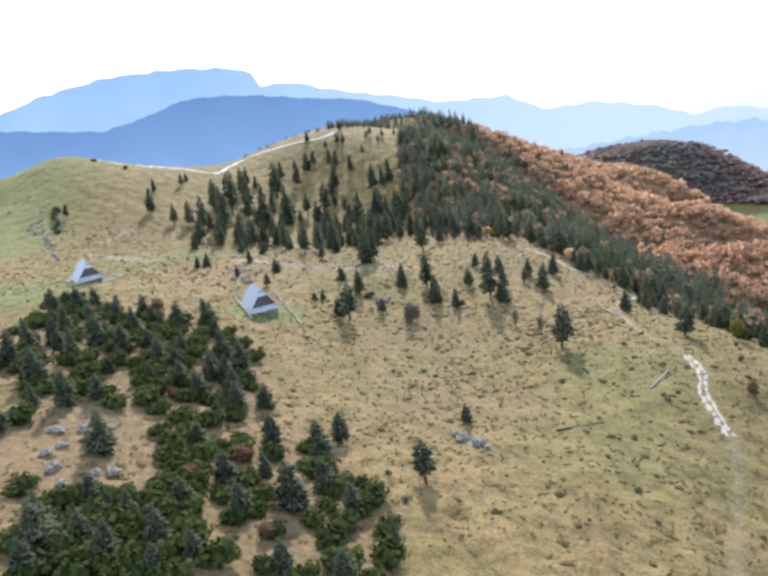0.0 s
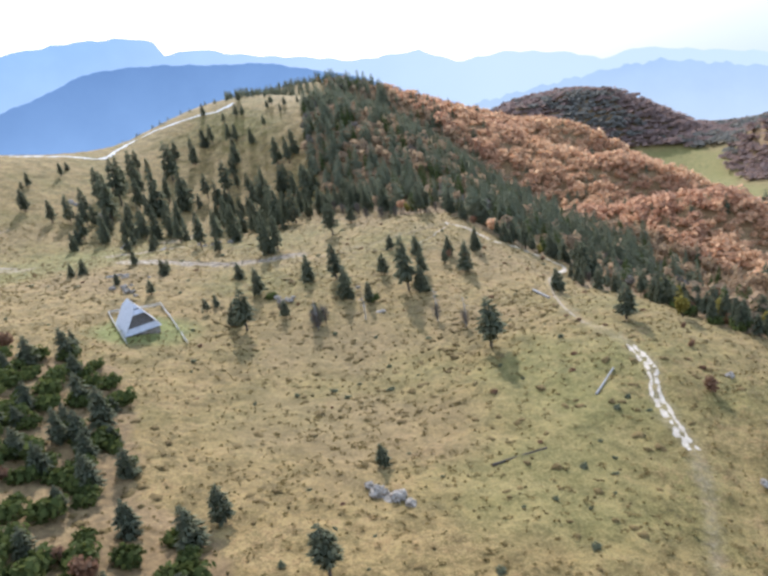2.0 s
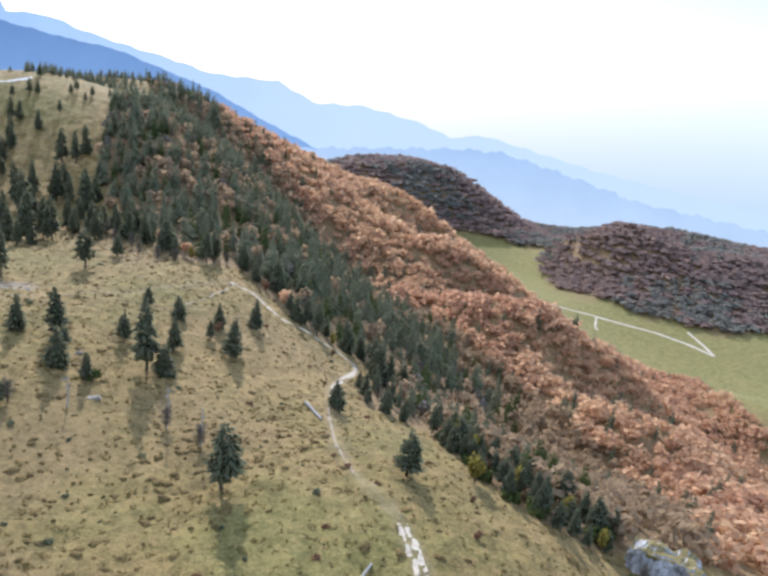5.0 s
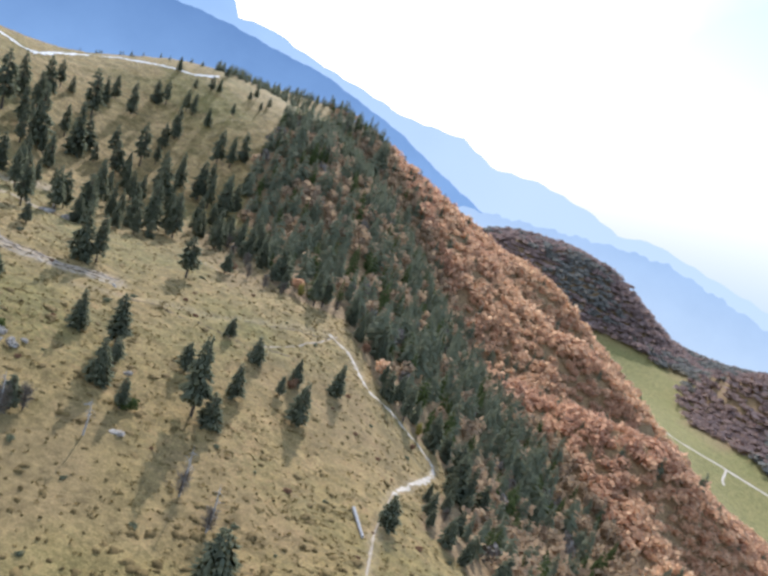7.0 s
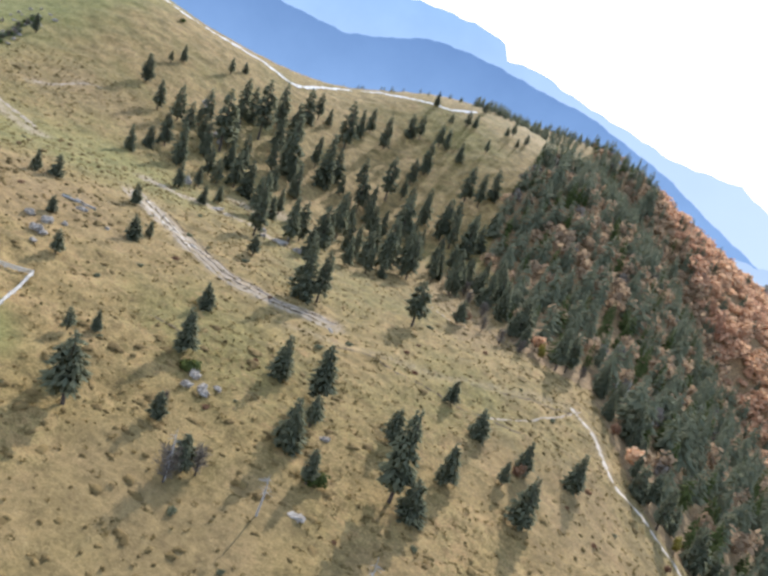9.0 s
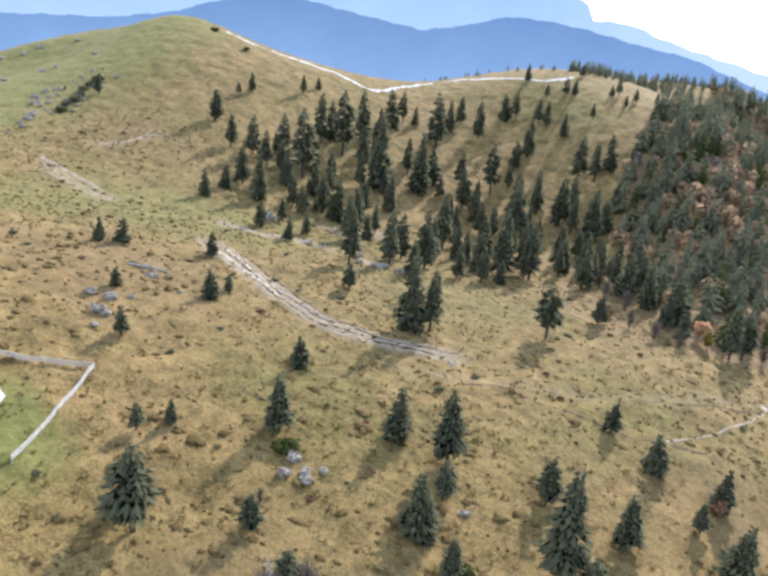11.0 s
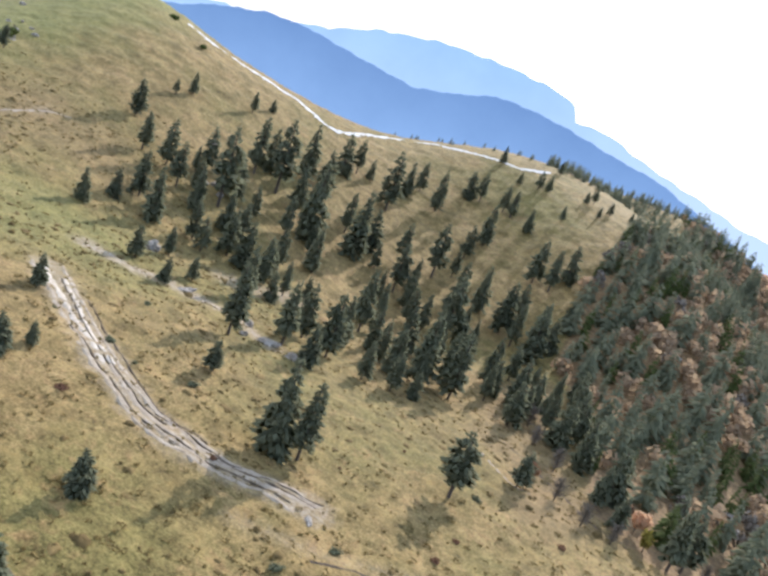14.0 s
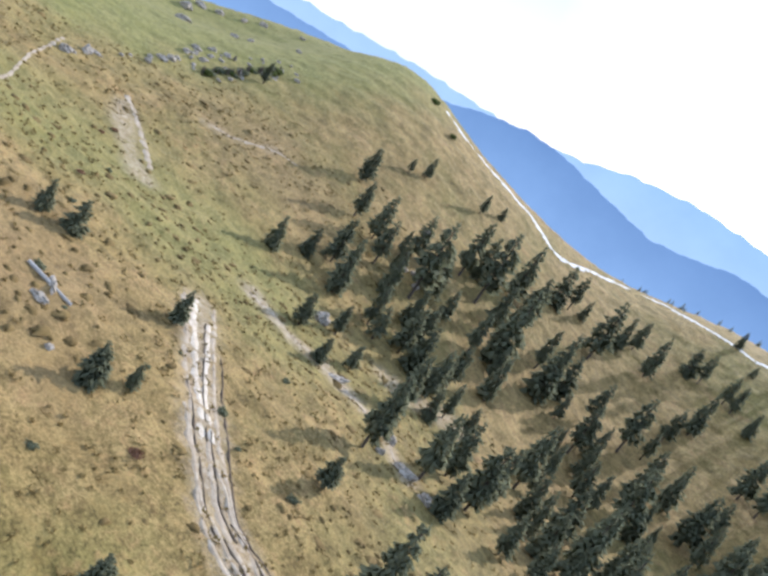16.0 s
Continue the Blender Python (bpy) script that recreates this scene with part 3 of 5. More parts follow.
def spruce(x, y, tall, kind, label, group, slim=1.0):
    """One spruce standing on the ground."""
    turn = (x * 7.3 + y * 3.1) % 6.28
    s = tall / 10
    m = Matrix.Translation((x, y, ground_z(x, y) - 0.1)) @ Matrix.Rotation(turn, 4, "Z") @ Matrix.Diagonal((s * slim, s * slim, s, 1))
    tree = thing("spruce_tree", label, "tree", group, m)
    link_mesh("trunk", SPRUCES[kind][0], M_BARK, tree)
    link_mesh("crown", SPRUCES[kind][1], M_NEEDLE, tree)
    return tree


BUSHES = {}
for key, mat_, shape in (("dwarf pine bush", M_PINE, (330, 1.6, 0.8, -0.1, 0.28)), ("russet bush", M_RUSSET, (380, 1.0, 1.0, 0.15, 0.2)), ("juniper bush", M_NEEDLE, (260, 1.5, 0.8, -0.2, 0.28)), ("heath bush", M_RUSSET, (260, 1.6, 0.6, -0.2, 0.28)),
                         ("yellow tree", M_YELLOW, (380, 1.0, 1.5, 0.7, 0.24)), ("bare bush", M_GREYTWIG, (120, 1.0, 1.3, 0.5, 0.3)), ("beech tree", M_BEECH, (480, 1.6, 1.7, 1.0, 0.28))):
    me_ = np_mesh("crown", *(twig_crown(rng, 130, 1.0, 2.6) if key == "bare bush" else leaf_crown(rng, *shape)))
    me_.materials.append(mat_)
    tk = trunk_mesh(shape[3] + shape[2] * 1.4, 0.09, 0.05, 4)
    tk.materials.append(M_BARK)
    BUSHES[key] = (tk, me_)


def bush(x, y, size, key, label, group):
    m = Matrix.Translation((x, y, ground_z(x, y) - 0.05)) @ Matrix.Rotation(x * 3.7 + y, 4, "Z") @ Matrix.Scale(size, 4)
    b = thing(key.replace(" ", "_"), label, key.split()[-1], group, m)
    link_mesh("stems" if "bush" in key else "trunk", BUSHES[key][0], M_BARK, b)
    link_mesh("crown", BUSHES[key][1], M_BEECH, b)
    return b


# ---- single trees: position and height ----
GROVE_WEST = [
    (-82.3, 356.9, 8.25), (-113.7, 410.6, 11), (-99.7, 398.1, 11.25), (-83.7, 369.9, 7.25), (-119.9, 436.2, 5.25),
    (-119.1, 444.4, 7.5), (-92.3, 400.1, 13.75), (-72.7, 371, 14.5), (-59.8, 349.4, 7.75), (-59.7, 361.5, 7.5),
    (-50.1, 347.4, 5.75), (-75.8, 404.9, 23.75), (-74.8, 391.7, 13.25), (-61.5, 377.6, 9.25), (-67.3, 397, 11.5),
    (-50.5, 358.5, 6), (-85.3, 437.7, 19.25), (-85.3, 446.8, 14.75), (-76.3, 438.5, 24.75), (-78.5, 461, 20),
    (-67.8, 437.9, 16), (-58.1, 430.7, 25.25), (-71, 462.1, 17), (-30.7, 343, 16), (-54.1, 387.2, 13.5),
    (-50.3, 399.8, 13), (-47.5, 417.2, 14.5), (-26.3, 370.1, 14), (-47.1, 444.9, 23), (-18.2, 367, 16.25),
]
GROVE_EAST = [
    (-23.4, 401.7, 18.75), (-76.3, 487.2, 16.25), (-74, 496.2, 14), (-69.4, 500.7, 8.75), (-55.6, 489.1, 23.5),
    (-56.4, 509, 14.5), (-54.6, 520.1, 12.75), (-108.7, 467.8, 8), (-108.6, 481.8, 5.25), (-29.7, 443.9, 17.25),
    (-38.1, 577.8, 8.5), (-16.2, 563.8, 8.75), (-11.9, 566.3, 7.25), (-13.2, 594.3, 6.75), (1.1, 540.6, 7.25),
    (4.7, 571.4, 5.25), (8, 572.8, 7.75), (12.9, 559, 5.25), (16.6, 568.2, 6.5), (25.6, 581.7, 4.75),
    (-24.2, 561.6, 5.75), (-17.8, 531.8, 11.75), (-38.2, 534.9, 12), (-32.7, 534.6, 13.25), (-19.3, 505, 17.25),
    (-21.8, 533.1, 12.5), (-8.4, 524.5, 10), (4.7, 491.9, 17), (11.3, 490.2, 16.25), (15.2, 498.3, 14.5),
]
CREST_TREES = [
    (-25.1, 467.9, 20.25), (-43.8, 513.1, 17), (-21.8, 492, 13.5), (-5.8, 463.7, 16.25), (4.6, 455.8, 18.5),
    (10.2, 449.5, 15.25), (17.7, 443.1, 17.75), (-7.2, 433.3, 21.5), (-0.5, 383.9, 20), (8.1, 383.9, 17.25),
    (15, 403.3, 10.5), (-18.3, 429.6, 12.5), (-13.7, 429.4, 13),
]
MEADOW_TREES = [
    (-3.6, 313.3, 17), (-0.2, 316, 14), (21.6, 333.6, 13), (30.9, 353.3, 8.25), (-22, 323.5, 6),
    (-13.5, 282.1, 5.75), (-7.3, 262.5, 9), (8.7, 272.9, 9.25), (17.5, 271.4, 12.25), (19.5, 262.9, 6.75),
    (33, 272.9, 7.5), (39.7, 299.9, 6), (47.3, 292.8, 7), (44.5, 270.1, 8.75), (58.3, 290, 7.5),
    (55.2, 281.3, 5.75), (-21.7, 248.6, 4.5), (-39, 267, 5.25), (-51.2, 281.1, 4.25), (-38.6, 292.6, 5.75),
    (-51.2, 312.8, 6), (-68.9, 297.5, 5.25), (-151.7, 395.7, 7.25), (-10.2, 233.2, 12.5), (0.4, 242.4, 5.5),
    (9.1, 235.8, 7), (41.7, 253.9, 8.25), (60.6, 271.7, 11), (69.8, 297.1, 9.25), (25, 248.5, 7),
]
EDGE_TREES = [
    (49, 203.4, 13.5), (85.8, 208, 10.25), (80.7, 244.5, 8), (-13.3, 237.7, 6.5), (-19.1, 253.3, 4.25),
    (19, 253.9, 10.25), (37.9, 255.3, 18.25), (3.8, 120.2, 8.75), (-10.7, 136.5, 7.25), (15.1, 153.9, 4.75),
    (-65.9, 301.5, 6), (-37.5, 297.9, 4),
]
for n_, (x, y, h) in enumerate(GROVE_WEST + GROVE_EAST + CREST_TREES):
    spruce(x, y, h, n_ % 7, "dark green spruce in the open grove on the slope", "spruces of the grove", 1.0 if h > 12 else 1.25)
for n_, (x, y, h) in enumerate(MEADOW_TREES + EDGE_TREES):
    spruce(x, y, h, (n_ * 2) % 7, "dark green spruce standing alone on dry pasture", "spruces of the meadow", 1.4 if h < 14 else 1.05)


def scatter(poly, count, gap, seed):
    """Random places within a polygon, no two closer than gap."""
    r = np.random.default_rng(seed)
    px, py = [p[0] for p in poly], [p[1] for p in poly]
    pts = r.uniform((min(px), min(py)), (max(px), max(py)), (count * 14, 2))
    pts = pts[inside(pts[:, 0], pts[:, 1], poly)]
    kept, cells = [], {}
    for x, y in pts:
        c = (int(x // gap), int(y // gap))
        if all((x - a) ** 2 + (y - b) ** 2 > gap * gap for i in (-1, 0, 1) for j in (-1, 0, 1) for a, b in cells.get((c[0] + i, c[1] + j), ())):
            cells.setdefault(c, []).append((x, y))
            kept.append((x, y))
            if len(kept) == count:
                break
    return np.array(kept)


GROVE = [(-80, 362), (-62, 358), (-35, 358), (-12, 352), (10, 374), (21, 372), (22, 453), (26, 500), (-5, 482), (-40, 470), (-66, 462), (-92, 425)]
r_ = np.random.default_rng(3)
for n_, (x, y) in enumerate(scatter(GROVE, 70, 5.2, 21)):
    if all((x - a) ** 2 + (y - b) ** 2 > 18 for a, b, _ in GROVE_WEST + GROVE_EAST + CREST_TREES):
        spruce(x, y, r_.uniform(7.5, 16), n_ % 7, "dark green spruce in the open grove on the slope", "spruces of the grove", 1.0)

for n_, (x, y) in enumerate(scatter([(20, 384), (42, 378), (36, 420), (26, 440), (21, 440)], 15, 4.6, 23)):
    spruce(x, y, r_.uniform(7, 13.5), n_ % 7, "dark green spruce between the grove and the wood", "spruces of the grove", 1.1)

# the wood in the foreground: spruces, dwarf pine, russet bushes
for n_, (x, y) in enumerate(np.concatenate([scatter(PINE_MATS[0], 50, 5.4, 5), scatter(PINE_MATS[1], 14, 7, 6), scatter(PINE_MATS[2], 9, 5, 8), scatter(FORE_WOOD, 9, 9, 7)])):
    spruce(x, y, r_.uniform(3.8, 8.6), (3, 0, 1, 3)[n_ % 4], "bushy dark spruce among dwarf pines", "spruces of the near wood", 1.4)
for n_, (x, y) in enumerate(np.concatenate([scatter(PINE_MATS[0], 112, 3.4, 9), scatter(PINE_MATS[1], 46, 4.0, 10), scatter(PINE_MATS[2], 40, 2.8, 12), scatter(FORE_WOOD, 18, 6, 11)])):
    bush(x, y, r_.uniform(1.1, 2.1), "dwarf pine bush", "low green dwarf pine bush on rocky ground", "dwarf pines of the near wood")
for x, y, s in ((-33, 112, 1.7), (-63, 213, 2.2), (-20, 96, 1.3), (-45, 150, 1.2), (-27, 122, 1.8), (-31, 126, 1.3), (-78, 205, 1.8), (-36, 119, 1.1)):
    bush(x, y, s, "russet bush", "russet-brown leafy bush among dwarf pines", "russet bushes")


# ---- woods: the near edge tree by tree, the rest as stuff ----
def forest(name, label, spots, heights, shapes, material, widen=1.0, seed=0):
    """A whole wood as one piece of stuff."""
    r = np.random.default_rng(seed)
    vs, fs, base = [], [], 0
    z = sheet_z(spots[:, 0], spots[:, 1])
    for (x, y), h, g in zip(spots, heights, z):
        v, f = shapes[r.integers(len(shapes))]
        a, w = r.uniform(0, 6.28), h * widen * r.uniform(0.85, 1.2)
        c, s = math.cos(a), math.sin(a)
        vs.append(np.stack([x + w * (c * v[:, 0] - s * v[:, 1]), y + w * (s * v[:, 0] + c * v[:, 1]), g - 0.3 + h * v[:, 2]], -1))
        fs.append(f + base)
        base += len(v)
    ob = link_mesh(name, np_mesh(name, np.concatenate(vs), np.concatenate(fs)), material)
    return tagged(ob, label, "forest", kind="stuff")


MID_SPRUCE = []
for wide in (2.1, 2.5, 2.9, 2.3, 2.6, 1.9):
    shape_v, shape_f = spruce_crown(rng, 10, wide, 0.06, 15, 0.6, True)
    MID_SPRUCE.append((shape_v / 10, shape_f))
FAR_BEECH = [leaf_crown(rng, 88, 0.48, 0.40, 0.04, 0.112) for _ in range(6)]
dark = scatter(DARK_WOOD, 1500, 4.9, 31)
edge_d = near_line(dark[:, 0], dark[:, 1], WOOD_EDGE)
for n_, (x, y) in enumerate(dark[edge_d < 9]):
    if n_ % 6 == 5:
        bush(x, y, r_.uniform(1.1, 1.9), ("russet bush", "yellow tree", "bare bush", "beech tree")[n_ // 6 % 4], "autumn-leaved tree at the edge of the spruce wood", "autumn trees at the wood edge")
    else:
        spruce(x, y, r_.uniform(7.5, 14) * (0.62 if y < 290 else 1), n_ % 7, "dark green spruce at the edge of the wood", "spruces at the wood edge", 1.15)
deep = dark[edge_d >= 9]
# beeches creep into the spruces from below, and fill a clearing under the summit
beech_d = near_line(deep[:, 0], deep[:, 1], BEECH_EDGE)
chance = 0.14 + 0.7 * np.exp(-((beech_d / 20) ** 2)) + 0.38 * np.exp(-(((deep[:, 0] - 72) / 24) ** 2) - ((deep[:, 1] - 490) / 55) ** 2)
chance = chance + 0.42 * (deep[:, 0] > 112) * (deep[:, 1] < 345)
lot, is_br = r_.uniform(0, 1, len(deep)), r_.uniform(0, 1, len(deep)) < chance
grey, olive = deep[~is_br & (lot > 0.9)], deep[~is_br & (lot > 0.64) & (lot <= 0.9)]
dk, br = deep[~is_br & (lot <= 0.64)], deep[is_br]
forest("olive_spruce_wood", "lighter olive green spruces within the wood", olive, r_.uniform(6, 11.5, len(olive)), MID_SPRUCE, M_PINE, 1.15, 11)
forest("bare_wood", "bare grey-brown trees within the wood", grey, r_.uniform(5, 8, len(grey)), FAR_BEECH, M_GREYTWIG, 0.8, 12)
forest("spruce_wood", "dense dark spruce wood on the hillside", dk, r_.uniform(8, 15.5, len(dk)) * np.where(dk[:, 1] < 345, 0.7, 1), MID_SPRUCE, M_NEEDLE, 1.2, 1)
forest("beech_wood", "brown autumn beeches mixed into the spruce wood", br, r_.uniform(5.5, 9.5, len(br)), FAR_BEECH, M_BROWNBEECH, 1.0, 2)
beech = scatter(BEECH_WOOD, 3500, 4.0, 32)
mixed = r_.uniform(0, 1, len(beech)) < 0.03 + 0.22 * np.exp(-((near_line(beech[:, 0], beech[:, 1], BEECH_EDGE) / 26) ** 2))
forest("beech_wood", "russet and copper autumn beech wood on the slope", beech[~mixed], r_.uniform(5.5, 9, (~mixed).sum()) + 2.2 * np.sin(beech[~mixed][:, 0] * 0.11) * np.sin(beech[~mixed][:, 1] * 0.09 + 1), FAR_BEECH, M_BEECH, 1.32, 3)
forest("spruce_wood", "single dark spruces within the beech wood", beech[mixed], r_.uniform(6, 11, mixed.sum()), MID_SPRUCE, M_NEEDLE, 1.0, 4)
ridge = np.concatenate([scatter([(-22, 606), (5, 613), (25, 680), (50, 722), (48, 770), (20, 752), (-5, 705), (-26, 640)], 150, 4.2, 33), scatter([(-96, 574), (-60, 592), (-24, 605), (-25, 622), (-65, 610), (-100, 590)], 16, 5.5, 36)])
forest("ridge_wood", "dark row of spruces along the ridge", ridge, np.where(ridge[:, 0] < -24, 3.2, 6.0) * r_.uniform(0.75, 1.25, len(ridge)), MID_SPRUCE, M_NEEDLE, 1.3, 5)
far = scatter(KNOLLS, 6500, 10, 34)
KNOLL_CROWN = [leaf_crown(rng, 29, 0.5, 0.36, 0.05, 0.2) for _ in range(4)]
spr = 0.6 * r_.uniform(0, 1, len(far)) + 0.5 * np.sin(far[:, 0] * 0.02) * np.sin(far[:, 1] * 0.017) > 0.5
forest("far_spruce_wood", "distant spruces paled by haze on wooded knolls", far[spr], r_.uniform(9, 13, spr.sum()), KNOLL_CROWN, M_HAZESPRUCE, 1.9, 6)
forest("far_beech_wood", "distant brown beech wood paled by haze on knolls beyond the valley", far[~spr], r_.uniform(8.5, 12, (~spr).sum()), KNOLL_CROWN, M_HAZEBEECH, 2.3, 7)


# ---- tracks ----
def ribbon(name, label, line, width, material, lift=0.06, twin=0.0):
    """A worn track laid on the ground with ragged edges."""
    pts = []
    for (ax, ay), (bx, by) in zip(line, line[1:]):
        n = max(2, int(math.hypot(bx - ax, by - ay) / 1.2))
        pts += [(ax + (bx - ax) * i / n, ay + (by - ay) * i / n) for i in range(n)]
    pts = np.array(pts + [line[-1]])
    for _ in range(6):
        pts[1:-1] = (pts[:-2] + 2 * pts[1:-1] + pts[2:]) / 4
    d = np.gradient(pts, axis=0)
    nrm = np.stack([-d[:, 1], d[:, 0]], -1) / np.linalg.norm(d, axis=1)[:, None]
    r = np.random.default_rng(len(pts))
    # the width drifts along the way
    drift = np.convolve(r.uniform(0.5, 1.35, len(pts) + 6), np.ones(7) / 7, "valid")
    vs, fs = [], []
    for off in ((-twin, twin) if twin else (0,)):
        b = len(vs)
        for p, q, wide_here in zip(pts, nrm, drift if off >= 0 else drift[::-1]):
            w = width * wide_here * r.uniform(0.9, 1.1) / 2
            for s in (-w, -w / 3, w / 3, w):
                e = p + q * (s + off + ((0.22 * math.sin(0.45 * (len(vs) - b) / 4 + 5 * off) + 0.16 * math.sin(1.1 * (len(vs) - b) / 4 + 3 * off)) if twin else 0))
                vs.append((*e, ground_z(*e) + (lift if abs(s) < w else -0.08)))
        fs += [(b + 4 * i + k, b + 4 * i + k + 1, b + 4 * i + k + 5, b + 4 * i + k + 4) for i in range(len(pts) - 1) for k in range(3)]
    ob = link_mesh(name, np_mesh(name, np.array(vs), np.array(fs), True), material)
    return tagged(ob, label, "track", kind="structure")


ribbon("path", "pale stony footpath winding across the pasture", TRAIL[8:12], 0.7, M_GRAVEL)
ribbon("path", "white stony bend of the footpath above the wood", TRAIL[:9], 2.0, M_TRACK)
ribbon("path", "worn double wheel track of pale gravel", TRAIL[12:17], 1.4, M_TRACK, 0.05, 0.7)
shift_ = np.random.default_rng(15)


def strand(line, a, b, off, wander):
    """A wandering line beside another, between its shares a and b."""
    share = np.linspace(a, b, max(4, int(24 * (b - a)))) * (len(line) - 1)
    x, y = np.interp(share, range(len(line)), [p[0] for p in line]), np.interp(share, range(len(line)), [p[1] for p in line])
    sway = off + shift_.normal(0, wander, len(share))
    return list(zip(x + 0.4 * sway, y + 0.9 * sway))


for a_, b_, off_, wide_, pale_ in ((0, 0.45, -2.4, 1.1, False), (0, 0.3, -1.0, 1.6, True), (0.05, 0.3, 1.0, 1.4, True), (0, 0.5, 2.4, 1.0, False), (0.25, 0.7, -2.6, 0.9, False), (0.3, 0.62, -0.3, 1.2, False), (0.35, 0.8, 1.6, 1.0, False),
                                   (0.45, 0.75, -1.6, 0.8, False), (0.6, 1, -2.2, 1.0, False), (0.62, 1, 0.4, 1.2, False), (0.7, 1, 2.2, 1.1, False), (0.5, 0.8, 2.7, 0.8, False)):
    ribbon("path", "rutted bare track eroded into pale soil", strand(SCAR, a_, b_, off_, 0.45), wide_, M_TRACK if pale_ else M_GRAVEL, 0.08)
for a_, b_, off_, wide_ in ((0.12, 0.6, 3.1, 0.5), (0.05, 0.3, 0.2, 0.4), (0.28, 0.5, 0.7, 0.5), (0.2, 0.5, -1.7, 0.4), (0.45, 0.75, 2.1, 0.5), (0.5, 0.7, -0.9, 0.4), (0.65, 1, 1.4, 0.5), (0.7, 0.95, -1.1, 0.45), (0.8, 1, 2.9, 0.4)):
    ribbon("path", "dark rut of an eroded track", strand(SCAR, a_, b_, off_, 0.4), wide_, M_RUT, 0.11)
ribbon("path", "bare reddish bank of an eroded path", BANK, 1.3, M_GRAVEL, 0.06)
ribbon("path", "bare pale gully on the green knoll", [(-125, 340), (-119, 339), (-113, 338), (-104, 335), (-98, 333)], 2.0, M_GRAVEL, 0.07)
ribbon("path", "narrow pale cattle path on the slope", [(-124, 362), (-121, 372), (-119, 382), (-115, 386)], 1.0, M_GRAVEL, 0.06)
ribbon("path", "narrow pale cattle path on the slope", [(-100, 296), (-110, 307), (-125, 317), (-140, 330)], 1.1, M_GRAVEL, 0.06)
ribbon("path", "dark strip along a cattle terrace in dry grass", [(10.7, 296.3), (19.4, 302.0), (26.1, 299.7), (36.2, 301.2), (44.3, 300.3), (56.0, 305.3)], 0.7, M_RUT, 0.05)
ribbon("path", "dark strip along a cattle terrace in dry grass", [(24.4, 371.9), (36.7, 362.3), (44.9, 354.5), (55.0, 355.4)], 0.7, M_RUT, 0.05)
ribbon("path", "dark strip along a cattle terrace in dry grass", [(41.7, 313.4), (49.5, 319.7), (61.3, 327.9), (70.4, 335.5)], 0.7, M_RUT, 0.05)
ribbon("path", "dark strip along a cattle terrace in dry grass", [(-17.4, 267.2), (-12.7, 268.2), (-7.7, 267.5)], 0.7, M_RUT, 0.05)
ribbon("path", "narrow pale cattle path on the slope", [(48.4, 302.9), (56.4, 311.9), (64.0, 324.7), (70.1, 338.5)], 0.8, M_GRAVEL, 0.06)
ribbon("path", "narrow pale cattle path on the slope", [(22.0, 360.3), (27.8, 352.7), (33.7, 352.0)], 0.8, M_GRAVEL, 0.06)
ribbon("road", "white gravel road along the ridge", ROAD, 3.6, M_ROAD, 0.12)
ribbon("road", "white gravel road across the valley pasture", FARROAD, 5.5, M_TRACK, 0.3)
ribbon("road", "white gravel side road on the valley pasture", [(586, 853), (576, 838), (566, 824), (562, 812)], 4.0, M_TRACK, 0.3)
ribbon("road", "white gravel side road on the valley pasture", [(664, 781), (660, 762), (656, 742), (648, 716)], 4.5, M_TRACK, 0.3)


